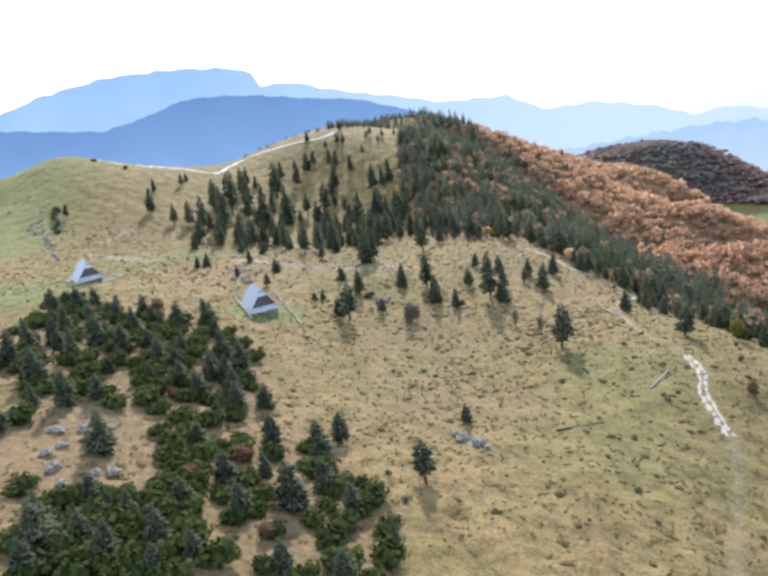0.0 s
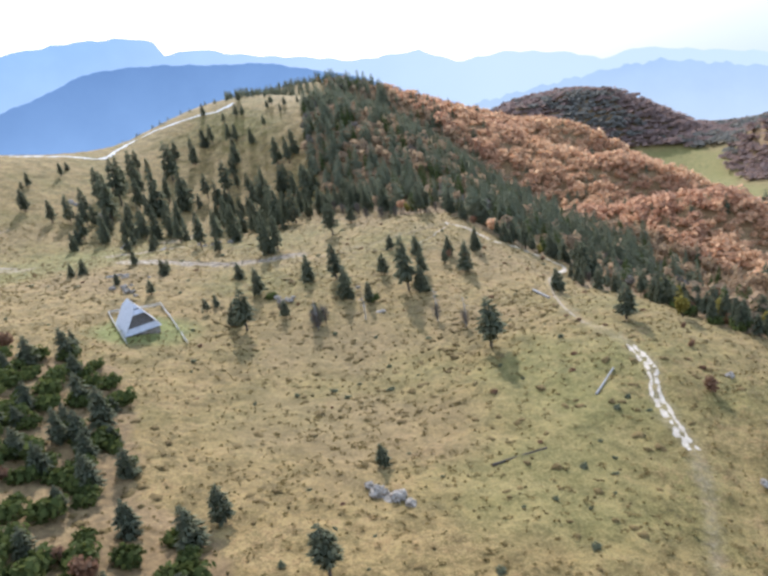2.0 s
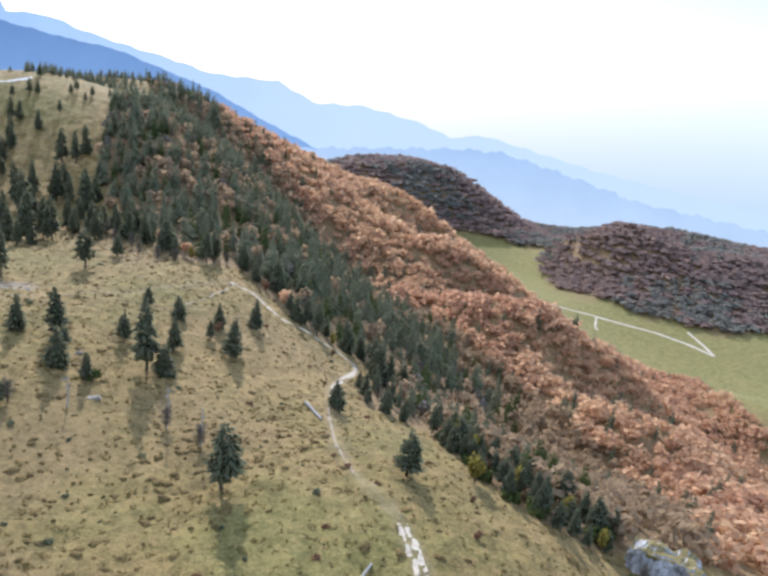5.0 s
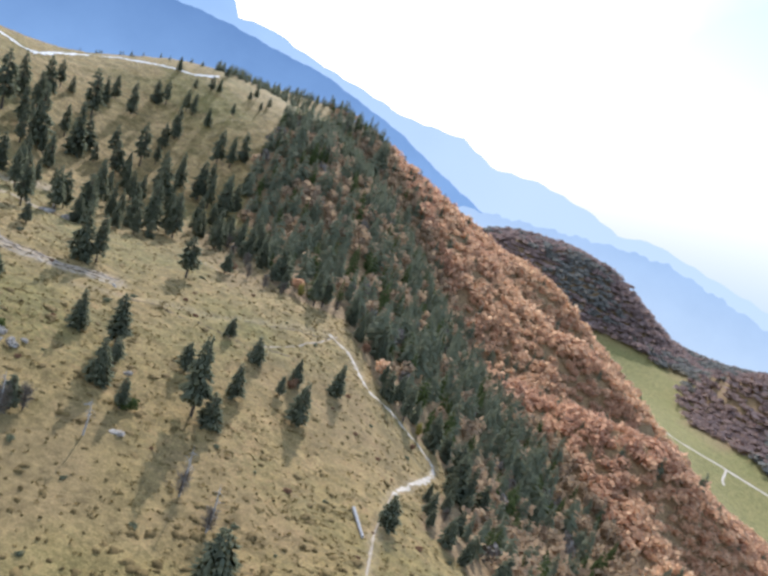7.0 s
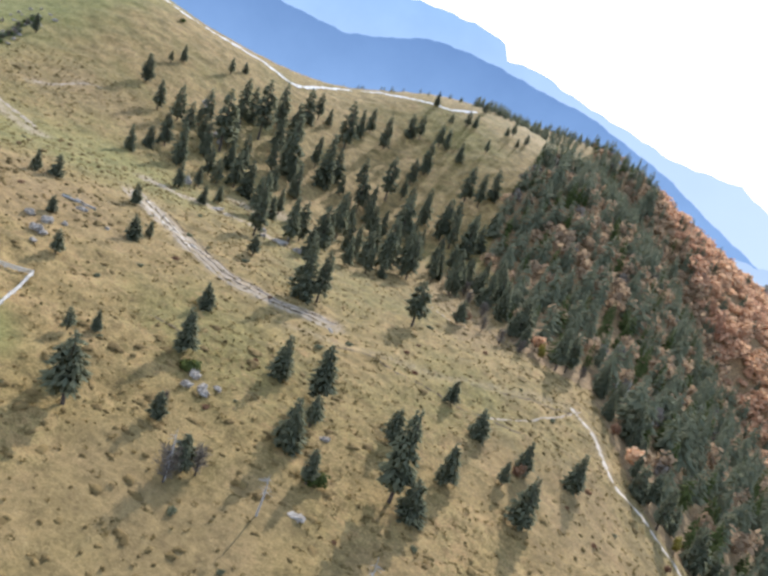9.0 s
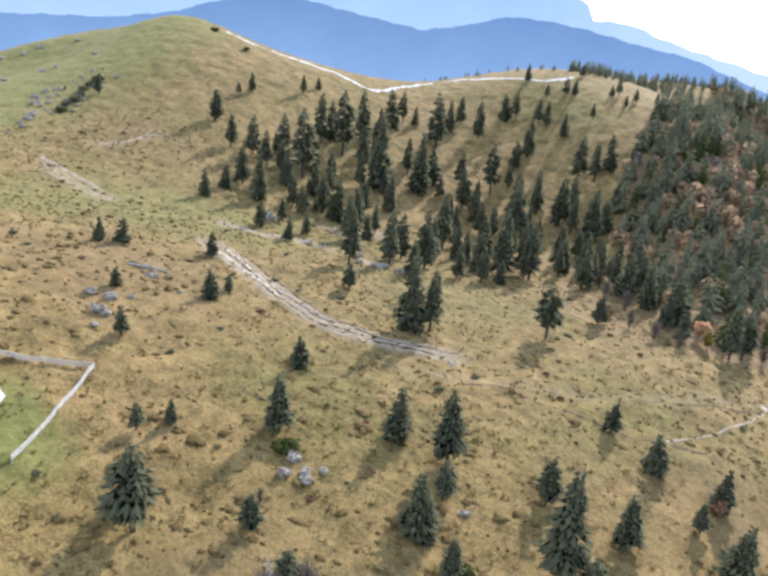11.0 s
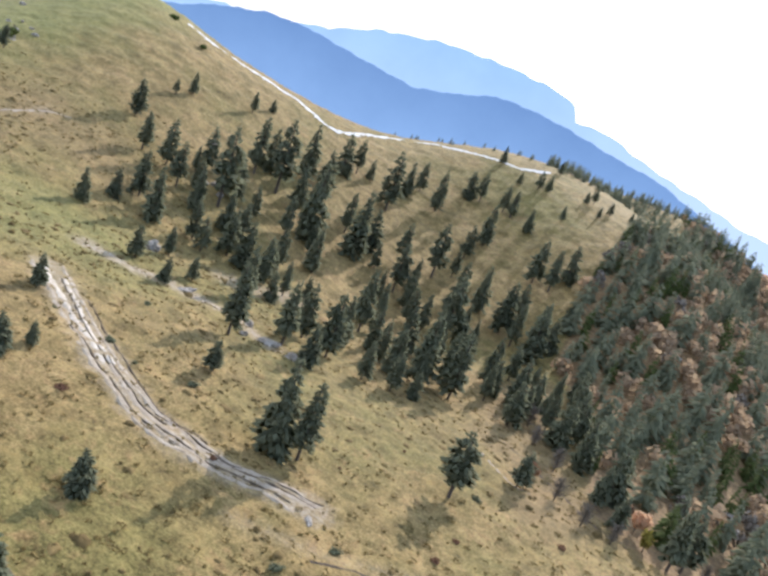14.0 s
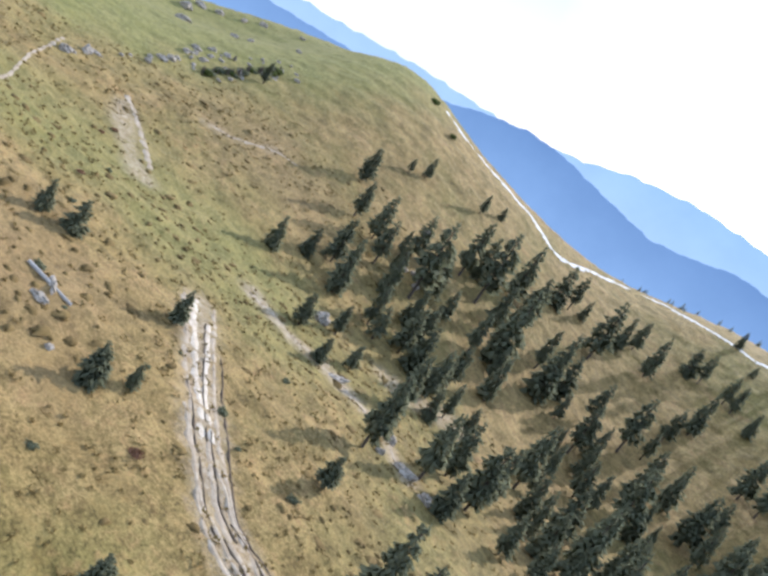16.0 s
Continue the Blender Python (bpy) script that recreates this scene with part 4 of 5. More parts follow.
# ---- huts ----
def hut(where, wide, long, eave, ridge, label):
    """A herdsman's hut: low plank walls under a steep shingle roof with a clipped gable."""
    h = thing("herdsmans_hut", label, "hut", "", where)
    bm = bmesh.new()
    box(bm, -wide / 2 - 0.15, wide / 2 + 0.15, -long / 2 - 0.15, long / 2 + 0.15, -1.2, 0.35)
    part("footing", bm, M_STONE, h, "limestone footing")
    for sx in (-1, 1):
        bm = bmesh.new()
        x = sx * wide / 2
        box(bm, min(x, x - sx * 0.15), max(x, x - sx * 0.15), -long / 2, long / 2, 0.35, eave)
        part("side_wall", bm, M_PLANK, h)
    for sy in (-1, 1):
        y = sy * long / 2
        bm = bmesh.new()
        pts = [(-wide / 2, 0.35), (wide / 2, 0.35), (wide / 2, eave), (0.07 * wide, eave + (ridge - eave) * 0.84), (-0.07 * wide, eave + (ridge - eave) * 0.84), (-wide / 2, eave)]
        a = [bm.verts.new((px, y, pz)) for px, pz in pts]
        b = [bm.verts.new((px, y - sy * 0.15, pz)) for px, pz in pts]
        bm.faces.new(a if sy < 0 else a[::-1])
        bm.faces.new(b[::-1] if sy < 0 else b)
        for i in range(6):
            bm.faces.new((a[i], b[i], b[(i + 1) % 6], a[(i + 1) % 6]))
        bmesh.ops.recalc_face_normals(bm, faces=bm.faces)
        part("gable_wall", bm, M_PLANK, h)
        bm = bmesh.new()
        box(bm, -0.5, 0.5, y - 0.06 if sy < 0 else y, y if sy < 0 else y + 0.06, 0.35, 2.15)
        if sy < 0:
            part("door", bm, M_DEAD, h, "grey plank door")
        else:
            bm.free()
        for wx in (-wide * 0.3, wide * 0.3):
            bm = bmesh.new()
            box(bm, wx - 0.35, wx + 0.35, y - 0.04 if sy < 0 else y, y if sy < 0 else y + 0.04, 1.1, 1.8)
            part("window", bm, M_GLASS, h, "small dark window")
    over, eo = 0.9, 0.75
    slope = (ridge - eave) / (wide / 2)
    ex, ez = wide / 2 + eo, eave - eo * slope
    hip = long * 0.16
    yy = long / 2 + over
    rows = 9
    for sx in (-1, 1):
        roof = None
        for k in range(rows):
            u0, u1 = k / rows, (k + 1) / rows + 0.02
            bm = bmesh.new()
            quad = []
            for u, lift in ((u0, 0.09), (min(u1, 1), 0.03)):
                x, z = sx * ex * (1 - u), ez + (ridge - ez) * u
                back = hip * max(0, (u - 0.8) / 0.2) + 0.0
                for y in (-yy + back * 1.6, yy - back * 1.6):
                    quad.append((x, y, z + lift))
            lo = [bm.verts.new(p) for p in (quad[0], quad[1], quad[3], quad[2])]
            up = [bm.verts.new((p[0], p[1], p[2] - 0.14)) for p in (quad[0], quad[1], quad[3], quad[2])]
            bm.faces.new(lo), bm.faces.new(up[::-1])
            for i in range(4):
                bm.faces.new((lo[i], up[i], up[(i + 1) % 4], lo[(i + 1) % 4]))
            bmesh.ops.recalc_face_normals(bm, faces=bm.faces)
            if roof is None:
                roof = part("roof_slope", bm, M_SHINGLE, h, "silver-grey shingle roof slope")
            else:
                part("shingle_course", bm, M_SHINGLE, roof)
    for sy in (-1, 1):
        bm = bmesh.new()
        z0 = ez + (ridge - ez) * 0.7
        x0 = ex * 0.3
        tri = [(-x0 * 1.1, sy * (yy + 0.1), z0), (x0 * 1.1, sy * (yy + 0.1), z0), (0, sy * (yy - hip * 1.6), ridge + 0.06)]
        a = [bm.verts.new(p) for p in tri]
        b = [bm.verts.new((p[0], p[1], p[2] - 0.15)) for p in tri]
        bm.faces.new(a), bm.faces.new(b[::-1])
        for i in range(3):
            bm.faces.new((a[i], b[i], b[(i + 1) % 3], a[(i + 1) % 3]))
        bmesh.ops.recalc_face_normals(bm, faces=bm.faces)
        part("gable_hip", bm, M_SHINGLE, h, "small clipped gable roof")
    for sy in (-1, 1):  # skirt roof across each end
        bm = bmesh.new()
        y0, y1 = sy * (long / 2 - 0.1), sy * (long / 2 + 0.95)
        quad = [(-wide / 2 - 0.6, y1, ez + 0.15), (wide / 2 + 0.6, y1, ez + 0.15), (wide * 0.46, y0, eave + 0.5), (-wide * 0.46, y0, eave + 0.5)]
        a = [bm.verts.new(p) for p in quad]
        c = [bm.verts.new((p[0], p[1], p[2] - 0.14)) for p in quad]
        bm.faces.new(a), bm.faces.new(c[::-1])
        for i in range(4):
            bm.faces.new((a[i], c[i], c[(i + 1) % 4], a[(i + 1) % 4]))
        bmesh.ops.recalc_face_normals(bm, faces=bm.faces)
        part("skirt_roof", bm, M_SHINGLE, h, "low shingle skirt roof across the gable end")
    bm = bmesh.new()
    box(bm, -0.14, 0.14, -yy + hip * 1.6, yy - hip * 1.6, ridge, ridge + 0.14)
    part("ridge_board", bm, M_DEAD, h)
    return h


def fence(line, label, tall=1.0):
    f = thing("pasture_fence", label, "fence", "", Matrix.Translation((line[0][0], line[0][1], ground_z(*line[0]))))
    o = f.matrix_basis.translation
    for (ax, ay), (bx, by) in zip(line, line[1:]):
        n = max(1, round(math.hypot(bx - ax, by - ay) / 2.4))
        spots = [Vector((ax + (bx - ax) * i / n, ay + (by - ay) * i / n, 0)) for i in range(n + 1)]
        for p in spots:
            p.z = ground_z(p.x, p.y)
        for p in spots:
            bm = bmesh.new()
            rod(bm, p - o - Vector((0, 0, 0.3)), p - o + Vector((0, 0, tall + 0.15)), 0.09, 0.07)
            part("post", bm, M_PALE, f)
        for p, q in zip(spots, spots[1:]):
            for hh in (0.4, 0.7, tall):
                bm = bmesh.new()
                rod(bm, p - o + Vector((0, 0, hh)), q - o + Vector((0, 0, hh)), 0.085, 0.085, 5)
                part("rail", bm, M_PALE, f)
    return f


hut(pose(-37.5, 232.5, ground_z(-37.5, 232.5), 0, 0, 24), 8.4, 9.0, 1.9, 8.0, "silver-grey shingled herdsman's hut on the pasture")
fence([(-47, 245), (-43, 233), (-38.5, 220.5)], "pale wooden rail fence beside the hut")
fence([(-35, 256), (-31, 244), (-27.5, 232.5)], "pale wooden rail fence beside the hut")
fence([(-35, 256), (-47, 245)], "pale wooden rail fence beside the hut")
fence([(-26.5, 229), (-24.5, 222.5)], "pale wooden fence rails beside the hut gate")
hut(pose(-97, 258, ground_z(-97, 258), 0, 0, 30), 7.6, 8.0, 1.8, 7.0, "silver-grey shingled herdsman's hut above the wood")
fence([(-104, 262), (-101, 249), (-96, 247)], "pale wooden rail fence round the upper hut")
fence([(-90, 251), (-87, 262), (-93, 272)], "pale wooden rail fence round the upper hut")


# ---- rocks, logs, dead trees ----
def rock_bm(seed, sx, sy, sz, m=Matrix()):
    bm = bmesh.new()
    bmesh.ops.create_icosphere(bm, subdivisions=3, radius=1)
    for v in bm.verts:
        k = 1 + 0.35 * noise.noise(v.co * 1.3 + Vector((seed * 5.1, seed, 0))) + 0.2 * noise.noise(v.co * 3.4 + Vector((0, seed * 3.3, 1))) + 0.22 * (noise.cell(v.co * 2.3 + Vector((seed, 0, seed))) - 0.5)
        v.co = Vector((v.co.x * sx * k, v.co.y * sy * k, v.co.z * sz * k))
    bmesh.ops.transform(bm, matrix=m, verts=bm.verts)
    return bm


def rock(x, y, sx, sy, sz, seed, label="pale limestone boulder lying in grass"):
    ob = part("boulder", rock_bm(seed, sx, sy, sz), M_STONE, None)
    ob.matrix_basis = pose(x, y, ground_z(x, y) + sz * 0.25, 0, 0, seed * 47)
    return tagged(ob, label, "rock", "limestone boulders")


for n_, (x, y, a, b, c) in enumerate(((13.2, 143.2, 1.7, 1.4, 1.2), (15.6, 141.2, 1.9, 1.5, 1.2), (17.6, 139.2, 1.3, 1.0, 0.7), (11.9, 145.8, 1.0, 0.9, 0.7), (-63, 359.4, 2.0, 1.7, 1.7),
                                      (-48.5, 276, 1.4, 1.1, 0.9), (-45, 270.6, 1.0, 0.8, 0.6), (-43.5, 266, 0.9, 0.7, 0.5), (-50.6, 290.5, 1.5, 0.8, 0.5), (-42.8, 289, 0.6, 0.5, 0.4),
                                      (-47, 280, 0.8, 0.7, 0.6), (-53, 293, 2.2, 0.5, 0.4), (-26, 352, 2.8, 1.5, 0.9), (-47, 351, 3.0, 0.9, 0.6), (8, 304.5, 1.3, 0.6, 0.4),
                                      (-60, 128, 1.6, 1.2, 0.8), (-57, 122, 1.2, 0.9, 0.7), (-63, 140, 1.8, 1.0, 0.7), (-48, 112, 1.1, 0.9, 0.7), (-52, 132, 0.9, 0.8, 0.6),
                                      (-194, 393, 2.6, 1.6, 1.5), (-190, 410, 2.0, 1.3, 1.1), (-188, 415, 1.6, 1.2, 1.0), (-183, 431, 1.5, 1.0, 0.8), (23, 262, 1.1, 0.7, 0.5), (1, 256, 1.3, 0.8, 0.7), (3, 258, 0.9, 0.6, 0.5), (27, 240, 1.6, 1.0, 0.4))):
    rock(x, y, a, b, c, n_)


def cliff(x, y, turn, wide, tall, deep, seed, label):
    """A limestone crag standing out of the slope: a broken block, steep in front, sloping off behind."""
    bm = bmesh.new()
    bmesh.ops.create_cube(bm, size=1)
    bmesh.ops.subdivide_edges(bm, edges=bm.edges, cuts=38, use_grid_fill=True)
    for v in bm.verts:
        u, w, h = v.co.x, v.co.y, v.co.z + 0.5
        p = Vector((u * wide + 0.8 * noise.noise(v.co * 9), w * deep, h * tall)) + Vector((seed, 0, seed))
        block = noise.cell(Vector((p.x * 0.34, p.y * 0.34, p.z * 0.17))) + 0.5 * noise.cell(Vector((p.x * 0.8, p.y * 0.8, p.z * 0.45)))
        crack = 0.7 * (block - 0.6) + 1.3 * noise.noise(p * 0.3) + 0.5 * noise.noise(p * 0.9)
        top = 1 + 0.16 * noise.noise(Vector((u * 5, w * 3, seed))) + 0.025 * noise.cell(Vector((u * 7, w * 5, seed))) - 0.35 * max(0, w + 0.1) - 0.2 * abs(u * 1.7) ** 4
        side = 1.0 if abs(u) > 0.49 else 0.0
        face = 1.0 if abs(w) > 0.49 else 0.0
        v.co = Vector((u * wide * (1 - 0.06 * h) + crack * side * u * 2, w * deep * (1 - 0.12 * h) + crack * face * w * 2, h * tall * top))
    ob = part("cliff", bm, M_CLIFF, None)
    ob.matrix_basis = pose(x, y, ground_z(x, y) - 5, 0, 0, turn)
    return tagged(ob, label, "cliff", "limestone cliffs")


for n_, (x, y) in enumerate(((-134, 330), (-137, 334), (-139, 338), (-143, 346), (-146, 350), (-149, 357), (-151, 362), (-154, 368), (-157, 374), (-160, 377), (-162, 383), (-158, 379), (-164, 388), (-155, 390))):
    rock(x, y, 0.6 + 0.35 * (n_ % 3), 0.5 + 0.2 * (n_ % 4), 0.4 + 0.12 * (n_ % 3), 60 + n_, "small grey limestone rock on the green knoll")
for n_, (x, y) in enumerate(((-157, 393), (-158, 398), (-159, 403), (-160, 406), (-154, 386), (-163, 392), (-152, 380), (-162, 484), (-142, 478))):
    bush(x, y, (0.9, 0.7, 1.3, 1.2, 0.6, 0.7, 0.6, 1.2, 1.0)[n_], "dwarf pine bush" if n_ in (2, 3, 7, 8) else "bare bush", "low scrubby bush on the green knoll", "bushes of the knoll")


def log(a, b, r, label, wood=None):
    o = Vector((a[0], a[1], ground_z(*a)))
    bm = bmesh.new()
    rod(bm, (0, 0, r * 0.8), Vector((b[0], b[1], ground_z(*b) + r * 0.8)) - o, r, r * 0.75, 9)
    ob = part("fallen_log", bm, wood or M_DEAD, None)
    ob.matrix_basis = Matrix.Translation(o)
    return tagged(ob, label, "log")


cliff(133, 186, -48, 14, 11.5, 10, 1.0, "grey-white limestone cliff below the pasture rim")
cliff(140, 165.5, -50, 25, 18.5, 14, 4.0, "tall grey-white limestone cliff below the pasture rim")
LOW_EDGE = [(103, 238), (103, 214), (109, 199), (119, 189), (133, 196), (124, 215), (117, 238)]
for n_, (x, y) in enumerate(scatter(LOW_EDGE, 26, 4.2, 44)):
    spruce(x, y, r_.uniform(5, 9), n_ % 7, "dark green young spruce at the edge of the wood", "spruces at the wood edge", 1.35)
for n_, (x, y) in enumerate(scatter(LOW_EDGE, 26, 3.4, 45)):
    bush(x, y, r_.uniform(1.2, 2.0), ("dwarf pine bush", "dwarf pine bush", "dwarf pine bush", "yellow tree", "dwarf pine bush", "russet bush")[n_ % 6], "dense shrub at the low edge of the wood", "shrubs on the rim")
RIM = [(89, 148), (98, 158), (108, 165), (116, 176), (127, 186), (130, 172), (119, 156), (102, 140)]
for n_, (x, y) in enumerate(scatter(RIM, 46, 2.5, 41)):
    bush(x, y, r_.uniform(1.0, 1.9), ("dwarf pine bush", "dwarf pine bush", "dwarf pine bush", "russet bush", "dwarf pine bush", "bare bush")[n_ % 6], "dense shrub on the rim above the cliff", "shrubs on the rim")
for x, y, s in ((84.5, 166, 1.6), (92, 187, 0.8), (97, 200, 0.7), (101.5, 209, 1.9), (58, 288, 1.4), (95, 300, 0.9)):
    bush(x, y, s, "yellow tree" if s == 1.9 else "russet bush", "autumn-coloured shrub standing in dry grass", "autumn shrubs of the meadow")
for n_, (x, y) in enumerate(scatter([(82, 138), (86, 150), (92, 151), (100, 140), (96, 128), (84, 128)], 20, 2.4, 43)):
    bush(x, y, r_.uniform(0.8, 1.6), ("bare bush", "russet bush", "dwarf pine bush")[n_ % 3], "dense shrub in the rocky cleft of the pasture", "shrubs of the cleft")
log((73.8, 245.8), (75.2, 236), 0.4, "bleached fallen log beside the footpath")
log((61.5, 169.5), (69.4, 179), 0.24, "bleached fallen tree trunk lying on grass")
log((-56.5, 291), (-50, 294.5), 0.28, "bleached old log lying on the dry slope")
log((34, 150), (45, 153), 0.25, "dark old log half sunk in grass", M_BARK)


def snag(x, y, tall, seed, label):
    """A dead, barkless tree with broken stubs."""
    t = thing("dead_tree", label, "tree", "dead trees", Matrix.Translation((x, y, ground_z(x, y))))
    bm = bmesh.new()
    rod(bm, (0, 0, -0.3), (0.25, 0.1, tall * 0.55), 0.2, 0.13, 7)
    rod(bm, (0.25, 0.1, tall * 0.55), (0.1, 0.2, tall), 0.13, 0.03, 7)
    part("trunk", bm, M_DEAD, t)
    r = np.random.default_rng(seed)
    for k in range(16):
        z, a, ln = tall * r.uniform(0.3, 0.95), r.uniform(0, 6.28), r.uniform(0.5, 1.5)
        bm = bmesh.new()
        rod(bm, (0.2, 0.1, z), (0.2 + ln * math.cos(a), 0.1 + ln * math.sin(a), z + r.uniform(-0.5, 0.3)), 0.05, 0.015, 5)
        part("branch", bm, M_DEAD, t)
    return t


for n_, (x, y, h) in enumerate(((41, 229, 10), (47, 221, 9), (-27, 362, 9), (8.5, 232, 9), (22, 236, 7), (84, 372, 8), (88, 366, 7), (92, 361, 8), (80, 368, 6))):
    snag(x, y, h, n_, "grey dead spruce with bare broken branches")


# ---- low scrub on the pasture ----
MEADOW = [(-60, 215), (-20, 200), (-20, 150), (0, 110), (40, 100), (95, 165), (98, 240), (100, 285), (75, 325), (40, 340), (15, 345), (-30, 340), (-70, 330), (-110, 330), (-100, 280)]
for n_, (x, y) in enumerate(scatter(MEADOW, 125, 4.8, 51)):
    bush(x, y, r_.uniform(0.22, 0.62), "juniper bush" if n_ % 3 else "heath bush", "low dark scrubby bush in dry grass" if n_ % 3 else "low russet-brown bush in dry grass", "low scrub of the meadow")
for x, y, s, k in ((-3.5, 259, 1.25, "dwarf pine bush"), (8.5, 232, 2.4, "bare bush"), (11, 237, 2.0, "bare bush"), (41, 229, 2.0, "bare bush"), (47, 221, 1.8, "bare bush"), (-1, 247, 0.9, "bare bush"),
                   (26, 250, 1.4, "dwarf pine bush"), (44, 352, 1.9, "bare bush"), (50, 352, 1.7, "bare bush"), (38, 356, 1.9, "bare bush"), (32, 362, 1.6, "russet bush"), (36, 370, 2.1, "bare bush"), (30, 380, 1.9, "bare bush"), (27, 392, 2.2, "bare bush"), (24, 405, 1.8, "bare bush"), (20, 418, 1.5, "russet bush")):
    bush(x, y, s, k, "thin leafless bush on the dry slope" if k == "bare bush" else "rounded bush on the dry slope", "larger bushes of the meadow")


for n_ in range(22):
    u = n_ / 21
    bush(-151 - 10 * u + r_.uniform(-1.5, 1.5), 374 + 34 * u, r_.uniform(0.5, 1.15), ("bare bush", "dwarf pine bush", "juniper bush")[n_ % 3], "low dark scrub in a row on the green knoll", "scrub row of the knoll")
for n_, (x, y) in enumerate(scatter([(-146, 372), (-160, 370), (-170, 400), (-168, 420), (-158, 412)], 26, 2.5, 61)):
    rock(x, y, r_.uniform(0.5, 1.2), r_.uniform(0.4, 0.9), r_.uniform(0.3, 0.6), 90 + n_, "small grey limestone rock on the green knoll")


# ---- tussock mounds ----
M_MOUND = foliage("tussock_grass", (0.065, 0.045, 0.018), (0.125, 0.085, 0.033), (0.205, 0.142, 0.056), 0.0)


def mounds():
    """Low shaggy mounds of old grass, thick in some stretches and missing in others."""
    r = np.random.default_rng(78)
    spots = r.uniform((-150, 95), (112, 420), (30000, 2))
    x, y = spots[:, 0], spots[:, 1]
    thick = np.sin(x * 0.085 + 0.7 * np.sin(y * 0.05)) * np.sin(y * 0.07 + 1.1) + 0.6 * np.sin(x * 0.21 + 2) * np.sin(y * 0.19 + 0.6 * np.sin(x * 0.1))
    near = np.exp(-(((x - 24) / 40) ** 2) - ((y - 215) / 48) ** 2) + 0.7 * np.exp(-(((x + 62) / 30) ** 2) - ((y - 300) / 32) ** 2)
    ok = r.uniform(0, 1, len(spots)) < 0.05 + 0.11 * thick + 0.20 * near
    ok &= ~inside(x, y, DARK_WOOD) & (near_line(x, y, TRAIL) > 2) & (near_line(x, y, SCAR) > 4) & (np.hypot(x + 36, y - 232) > 15)
    spots = spots[ok]
    z = sheet_z(spots[:, 0], spots[:, 1])
    vs, fs, b, n = [], [], 0, 9
    i = np.arange(n)
    for (x, y), g in zip(spots, z):
        s, h, turn = 0.22 + 0.75 * r.uniform(0, 1) ** 2.2, r.uniform(0.1, 0.34), r.uniform(-1.5, 1.5)
        a = i * 2 * math.pi / n
        for k, (out, up) in enumerate(((1.25, -0.12), (0.95, 0.62), (0.4, 1.0))):
            q = s * out * r.uniform(0.5, 1.45, n)
            px, py = 1.25 * q * np.cos(a + k), 0.9 * q * np.sin(a + k)
            vs.append(np.stack([x + px * math.cos(turn) - py * math.sin(turn), y + px * math.sin(turn) + py * math.cos(turn), g + (h * up if k else -0.12) * r.uniform(0.75, 1.25, n)], -1))
        vs.append(np.array([[x, y, g + h * 1.1]]))
        j = (i + 1) % n
        for k in range(2):
            o = b + k * n
            fs += [np.stack([o + i, o + j, o + n + i], -1), np.stack([o + j, o + n + j, o + n + i], -1)]
        fs.append(np.stack([b + 2 * n + i, b + 2 * n + j, np.full(n, b + 3 * n)], -1))
        b += 3 * n + 1
    ob = link_mesh("tussock_mounds", np_mesh("tussock_mounds", np.concatenate(vs), np.concatenate(fs)), M_MOUND)
    tagged(ob, "brown shaggy mounds of old grass on the pasture", "grass", kind="stuff")


mounds()


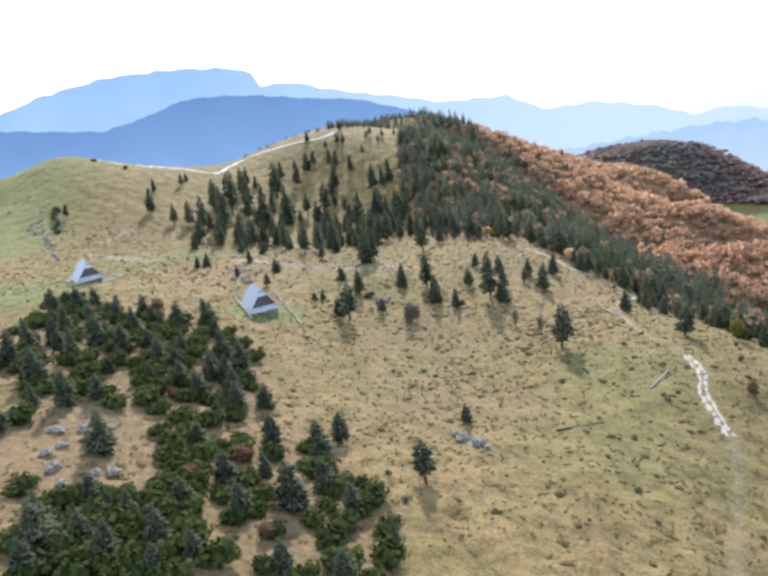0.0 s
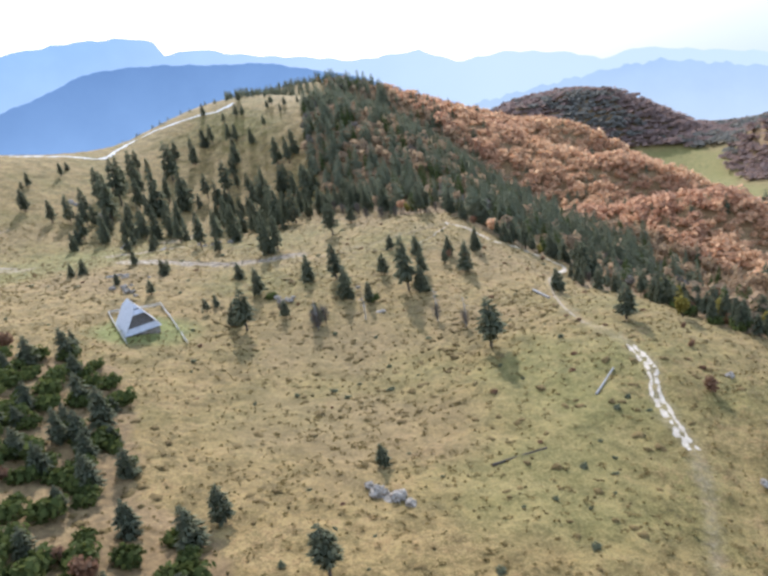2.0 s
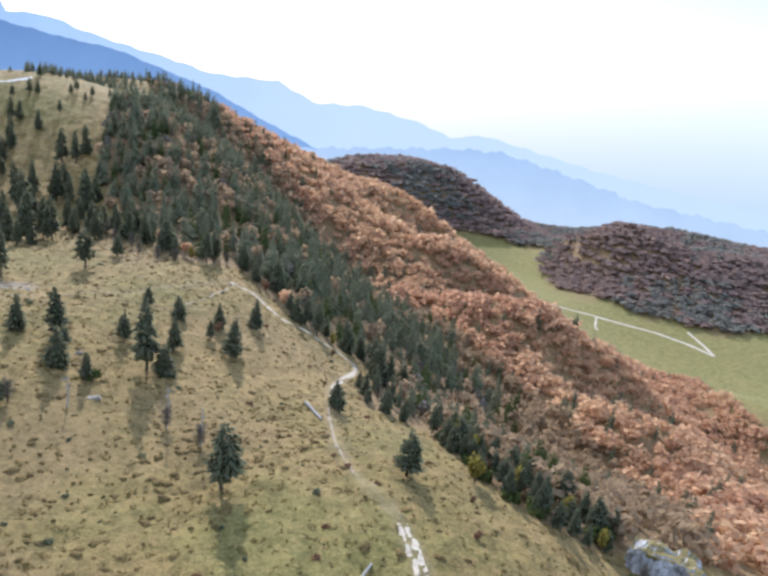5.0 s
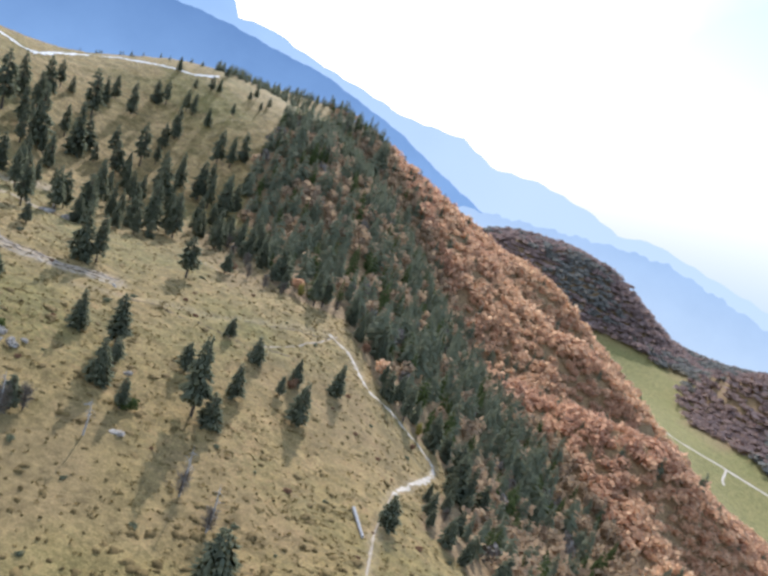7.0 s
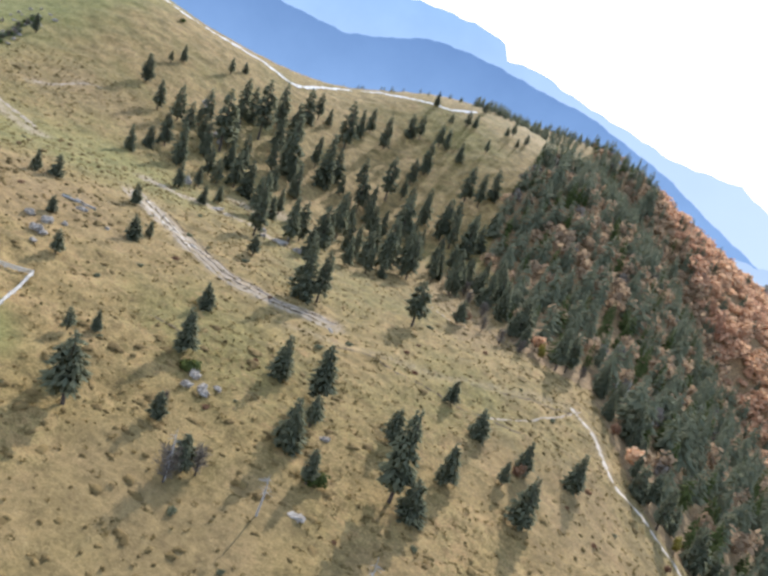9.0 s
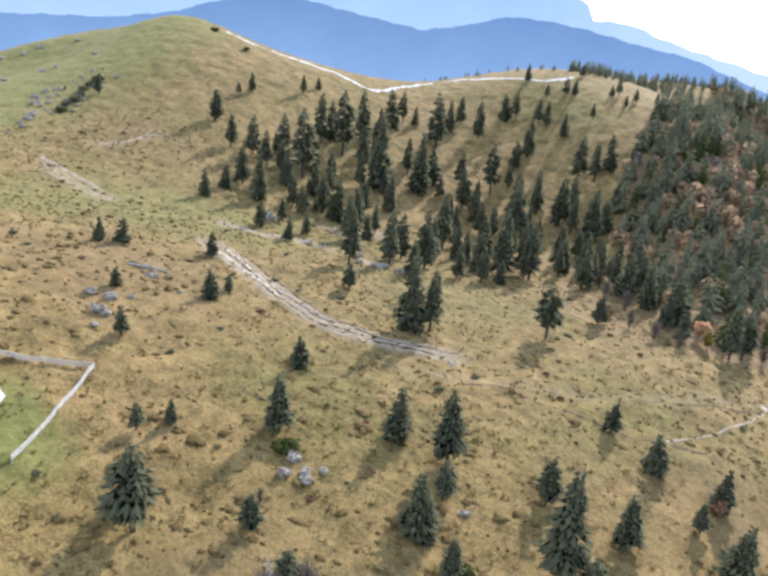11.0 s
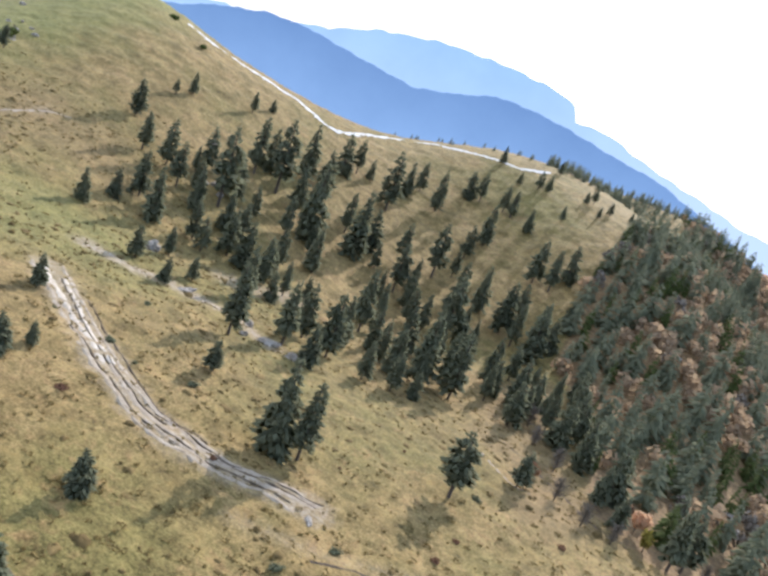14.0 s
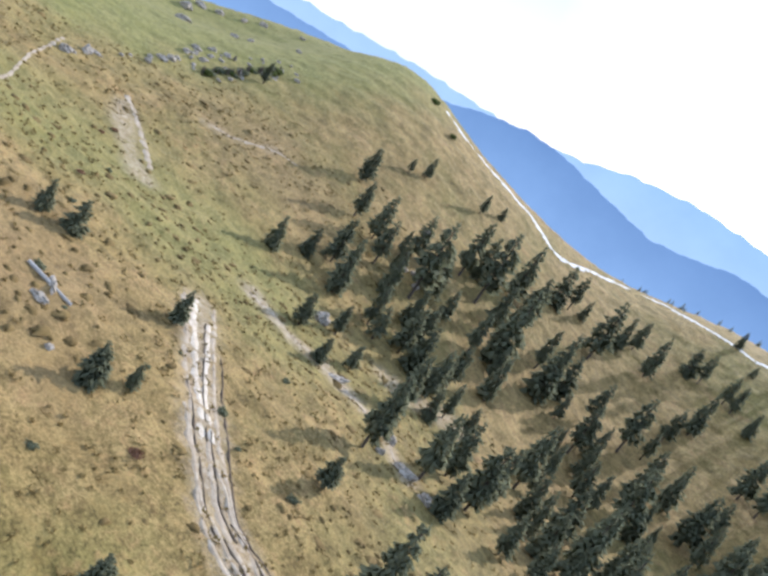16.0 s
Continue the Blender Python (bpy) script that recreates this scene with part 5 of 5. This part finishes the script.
for n_, (x, y, a) in enumerate(((-241, 425, 3.2), (-246, 434, 2.6), (-243, 441, 2.2), (-239, 450, 1.8), (-238, 459, 2.4), (-226, 470, 1.4), (-134, 328, 1.6), (-138, 335, 1.8), (-146, 355, 1.2), (-150, 361, 1.5),
                                (-152, 365, 1.6), (-160, 374, 1.5), (-165, 380, 1.8), (-166, 386, 1.4), (-165, 391, 1.5), (-156, 390, 1.2), (-157, 412, 1.1))):
    rock(x, y, a, a * 0.7, a * 0.6, 130 + n_, "weathered grey limestone outcrop on the green knoll")
for n_, (x, y, a) in enumerate(((-98, 430, 2.0), (-95, 427, 1.4), (-82, 413, 2.2), (-79, 410, 1.3), (-84, 409, 1.2), (-51.7, 274.7, 1.2), (-46.7, 270.6, 1.5), (-1.7, 257.8, 1.4), (2, 254.6, 1.2), (-1, 253.7, 1.0), (-55, 113, 1.5), (-56, 129.6, 1.5), (-45.7, 112.3, 1.3),
                                (-58, 118, 1.1), (-52, 108, 1.0), (86, 363, 1.8), (91, 358, 1.6), (96, 352, 1.5), (-20, 352, 1.6), (-33, 356, 1.2), (-30, 348, 1.0), (92, 172, 1.2), (78, 138, 1.0))):
    rock(x, y, a, a * 0.8, a * 0.7, 160 + n_, "pale limestone boulder lying in grass")


# ---- grass tufts ----
def tufts():
    r = np.random.default_rng(77)
    spots = r.uniform((-150, 95), (125, 400), (21000, 2))
    dense = np.sin(spots[:, 0] * 0.06 + 1) * np.sin(spots[:, 1] * 0.05) + 0.5 * np.sin(spots[:, 0] * 0.17) * np.sin(spots[:, 1] * 0.2)
    ok = (r.uniform(-1.2, 1.2, len(spots)) < dense + 0.35) & ~inside(spots[:, 0], spots[:, 1], DARK_WOOD)
    spots = spots[ok & (near_line(spots[:, 0], spots[:, 1], TRAIL) > 1.5)]
    z = sheet_z(spots[:, 0], spots[:, 1])
    vs, fs, b = [], [], 0
    for (x, y), g in zip(spots, z):
        n, s, h = 11, 0.2 + 0.6 * r.uniform(0, 1) ** 1.7, r.uniform(0.1, 0.34)
        a = np.arange(n) * 2 * math.pi / n + r.uniform(0, 1, n)
        w = r.uniform(0.06, 0.16, n) + 0.2 * s
        out = s * r.uniform(0.5, 1.5, n)
        mid = np.stack([x + 1.3 * s * 0.5 * np.cos(a), y + s * 0.5 * np.sin(a), np.full(n, g - 0.05)], -1)
        side = np.stack([-np.sin(a) * w, np.cos(a) * w, np.zeros(n)], -1)
        tip = np.stack([x + 1.3 * out * np.cos(a), y + out * np.sin(a), g + h * r.uniform(0.4, 1.2, n)], -1)
        vs += [mid - side, mid + side, tip]
        i = np.arange(n)
        fs += [np.stack([b + i, b + n + i, b + 2 * n + i], -1)]
        b += 3 * n
    ob = link_mesh("grass_tufts", np_mesh("grass_tufts", np.concatenate(vs), np.concatenate(fs)), M_TUFT)
    tagged(ob, "brown and straw tussocks of dry grass", "grass", kind="stuff")


tufts()
